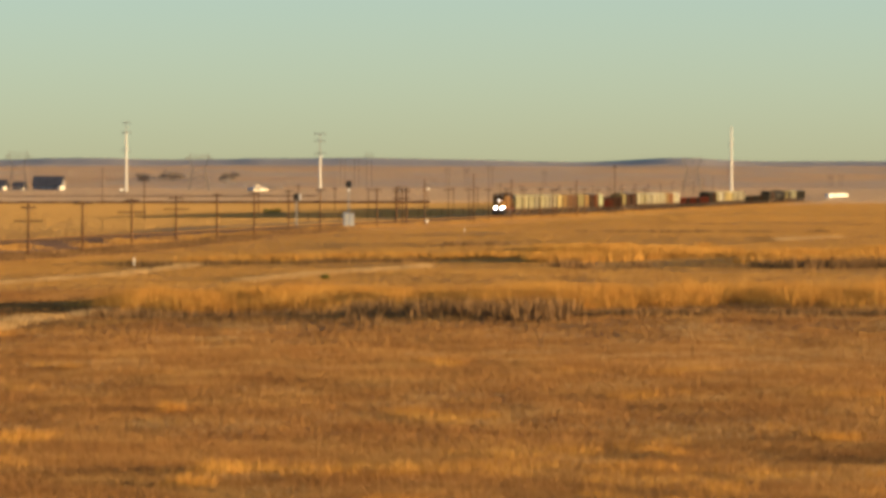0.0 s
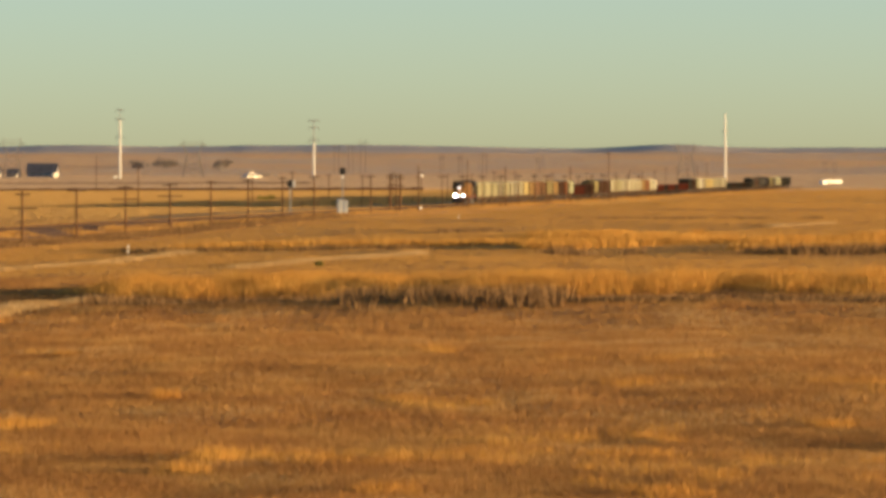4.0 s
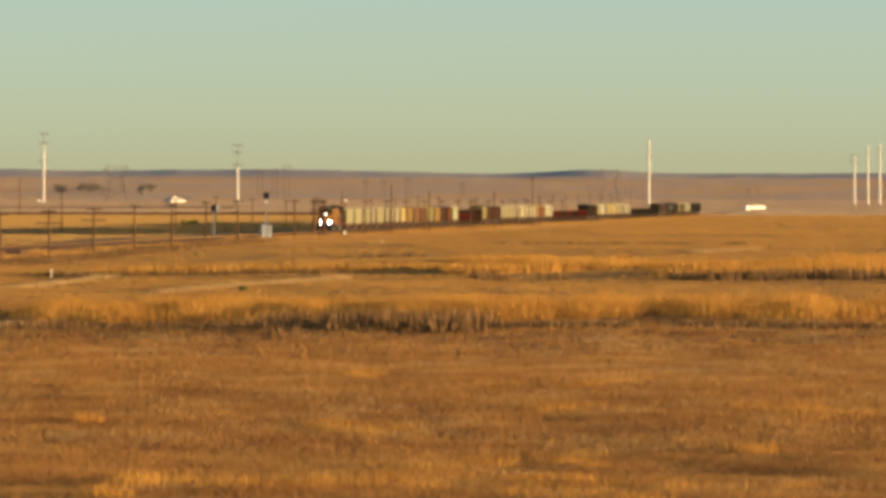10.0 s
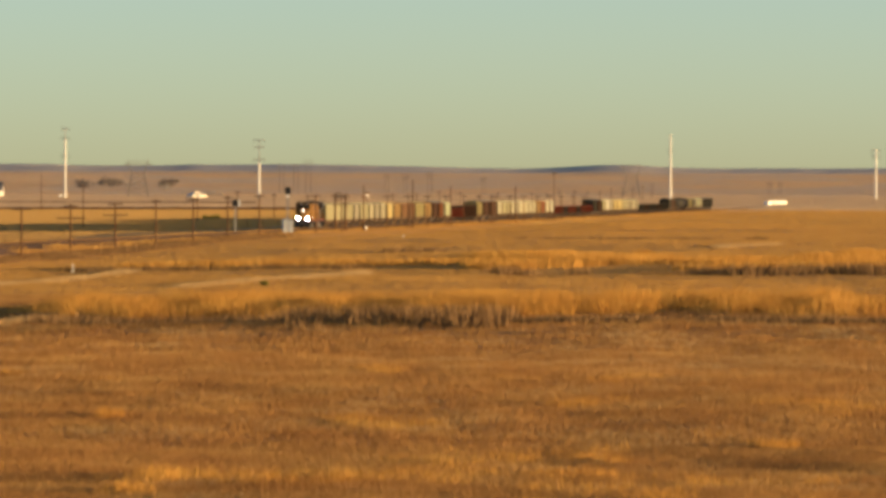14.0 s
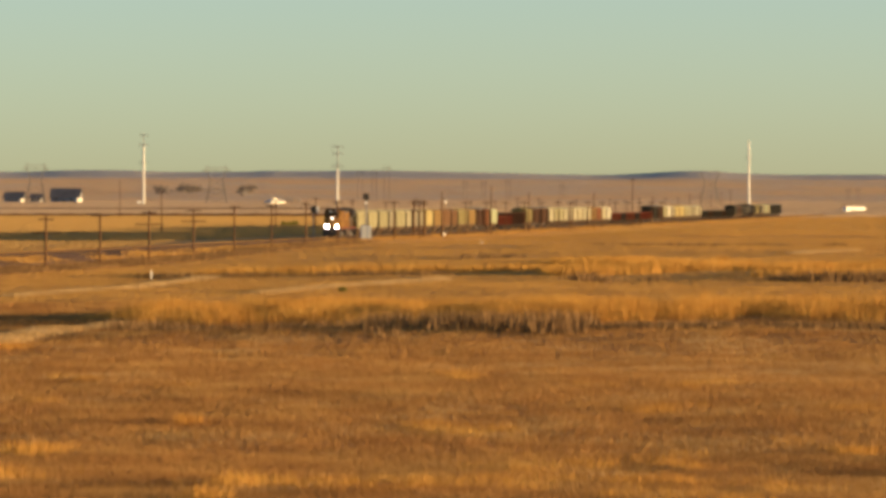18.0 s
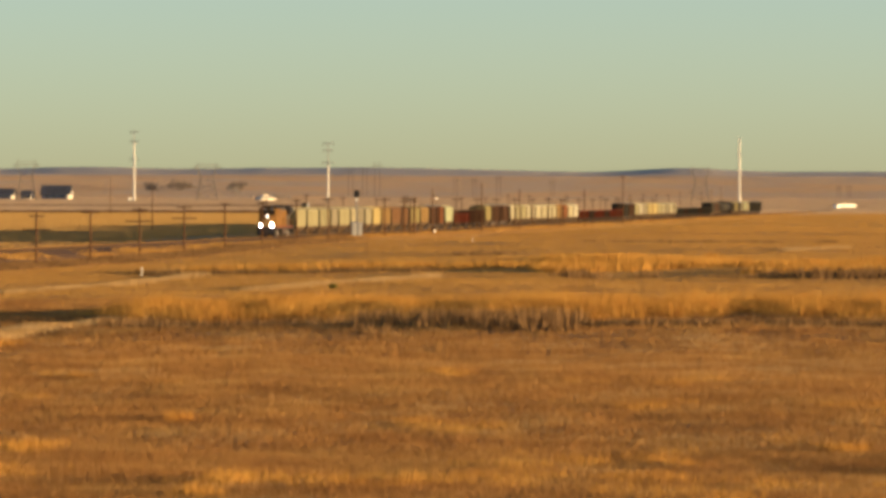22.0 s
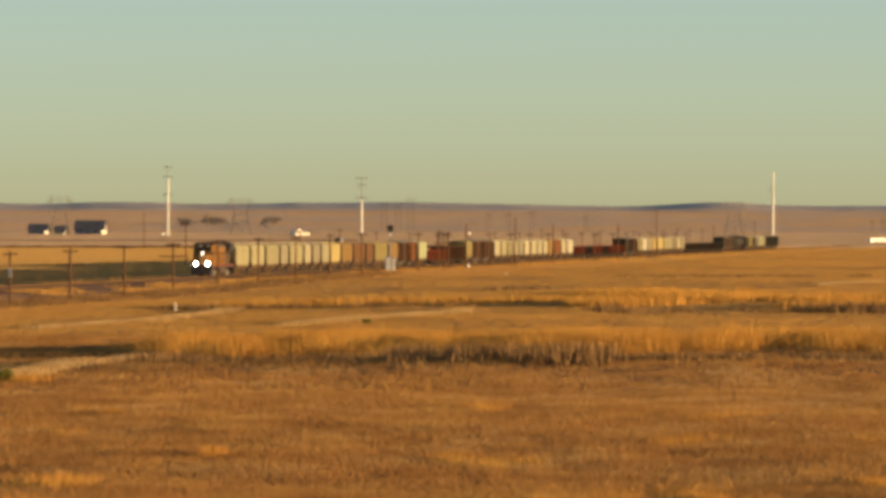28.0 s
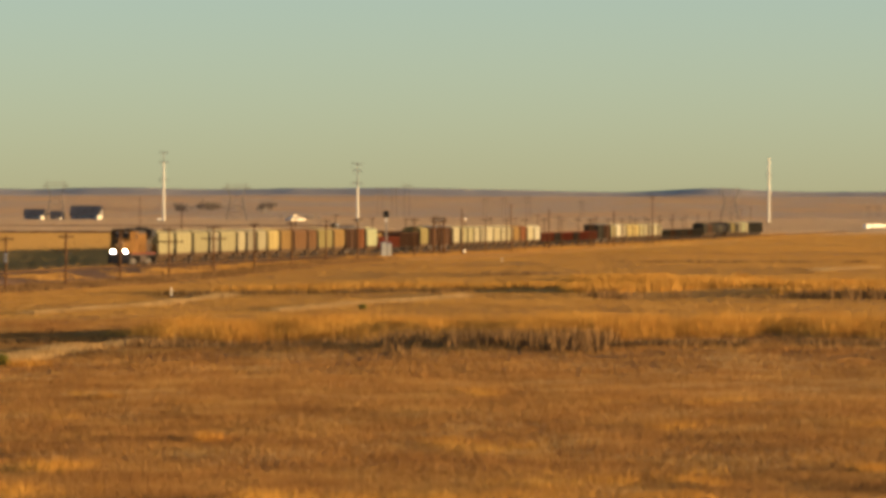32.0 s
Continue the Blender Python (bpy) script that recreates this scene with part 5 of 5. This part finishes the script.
    ok = lattice_noise(s / 26, o / 2.5, 71) + 0.6 * lattice_noise(s / 7, o / 1.2, 72) > 0.1
    s, o = s[ok], o[ok]
    x, y = T_BASE.x + T_DIR.x * s + T_SIDE.x * o, T_BASE.y + T_DIR.y * s + T_SIDE.y * o
    verge = blades(x, y, np.full(len(x), 0.34), np.full(len(x), 0.1), 9, np.full(len(x), 0.6), rng, 0.5)
    low = np.interp(np.abs(o), [3.4, 3.6, 5.6], [0.16, 0.12, 0.06])
    rise = np.repeat(np.repeat(np.maximum(low - land(x, y), 0), 9), 3)
    verge[:, 2] += rise * 0.8
    tagged(new("verge_grass", raw_mesh("verge_grass", verge, tris_of(verge), M_MIDGRASS)), "golden grass on the verges of the railway bank", "grass", kind="stuff")
    # brown brush on the sunny side of the low embankment
    s, o = rng.uniform(-900, -330, 16000), rng.uniform(7.5, 13.0, 16000)
    ok = rng.uniform(0, 1, 16000) < 0.4 * smooth(-330, -520, s)
    x, y = T_BASE.x + T_DIR.x * s + T_SIDE.x * o, T_BASE.y + T_DIR.y * s + T_SIDE.y * o
    parts.append(blades(x[ok], y[ok], np.full(ok.sum(), 0.3), np.full(ok.sum(), 0.14), 7, np.full(ok.sum(), 0.5), rng, 0.5))
    v = np.concatenate(parts)
    tagged(new("dark_weeds", raw_mesh("dark_weeds", v, tris_of(v), M_WEED)), "dark brown dead weeds standing in shallow draws", "weeds", kind="stuff")


build_grass()


def brush(b, d, size, label):
    """A low bush: short stems and many small leaves."""
    x, y = spot(b, d)
    z = floor_at(x, y)
    bs = thing("bush", label, "bush", (x, y, z), 0)
    rng = np.random.default_rng(int(d))
    st = Shape()
    for k in range(9):
        a = 2 * math.pi * k / 9
        st.tube((0, 0, -0.05), (math.cos(a) * size * 0.5, math.sin(a) * size * 0.5, size * rng.uniform(0.5, 0.9)), 0.03, 0.01, 4)
    part("stems", st, M_BARK, bs)
    n = 900
    c = rng.normal(0, 1, (n, 3))
    c /= np.linalg.norm(c, axis=1)[:, None]
    c = c * rng.uniform(0.5, 1.0, (n, 1)) * np.array([0.8, 0.8, 0.55]) * size * (1 + 0.35 * rng.normal(0, 1, (n, 1)).clip(-1, 1)) + (0, 0, size * 0.55)
    c[:, 2] = np.abs(c[:, 2])
    e1, e2 = rng.normal(0, 1, (n, 3)) * size * 0.07, rng.normal(0, 1, (n, 3)) * size * 0.07
    v = np.stack([c - e1, c - e2, c + e1, c + e2], 1).reshape(-1, 3)
    part("leaves", raw_mesh("leaves", v, quads_of(v), M_BUSH), M_BUSH, bs)


brush(-66, 321, 0.55, "low green bush in dry grass")
brush(-110, 180, 0.34, "small green bush in dry grass")
brush(575, 522, 0.38, "low olive-brown shrub in dry grass")
for b, d, size in ((471, 1690, 0.9), (481, 1680, 0.8), (491, 1700, 1.0)):
    brush(b, d, size, "low dark shrub in the far field")


def far_tree(b, d, size, seed, leaf, label):
    x, y = spot(b, d)
    z = floor_at(x, y)
    tr = thing("tree", label, "tree", (x, y, z - 0.2), 0, "trees on the upland")
    rng = np.random.default_rng(seed)
    st = Shape().tube((0, 0, 0), (0.1, 0, size * 0.5), size * 0.05, size * 0.03, 7)
    for k in range(6):
        a = 2 * math.pi * k / 6 + seed
        st.tube((0.05, 0, size * (0.25 + 0.04 * k)), (math.cos(a) * size * 0.4, math.sin(a) * size * 0.4, size * (0.5 + 0.06 * k)), size * 0.025, size * 0.008, 5)
    part("trunk", st, M_BARK, tr)
    cl = rng.normal(0, 1, (14, 3)) * np.array([0.36, 0.36, 0.2]) * size + (0, 0, size * 0.45)
    c = (cl[:, None, :] + rng.normal(0, 1, (14, 45, 3)) * size * 0.1).reshape(-1, 3)
    n = len(c)
    e1, e2 = rng.normal(0, 1, (n, 3)) * size * 0.035, rng.normal(0, 1, (n, 3)) * size * 0.035
    v = np.stack([c - e1, c - e2, c + e1, c + e2], 1).reshape(-1, 3)
    part("crown", raw_mesh("crown", v, quads_of(v), leaf), leaf, tr)


for k, (b, size) in enumerate(((250, 5), (258, 4.5), (290, 5), (300, 5.5), (309, 5), (318, 4), (395, 5), (404, 6), (412, 5))):
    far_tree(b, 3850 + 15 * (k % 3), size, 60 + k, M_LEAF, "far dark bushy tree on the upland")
# added grey trees for a hazy smudge; the haze is in their leaf tone
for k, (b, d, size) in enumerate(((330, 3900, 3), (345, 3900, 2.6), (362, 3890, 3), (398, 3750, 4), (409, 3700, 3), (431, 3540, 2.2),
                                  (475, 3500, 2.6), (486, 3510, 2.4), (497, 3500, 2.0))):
    far_tree(b, d, size, 90 + k, M_HAZELEAF, "far bushy tree in a hollow, leaves greyed with painted haze")


# ---- what moves ----
def motions():
    for car, s in TRAIN:
        walk(car, [(t, train_at(t, s)) for t in range(0, 33, 2)])


motions()
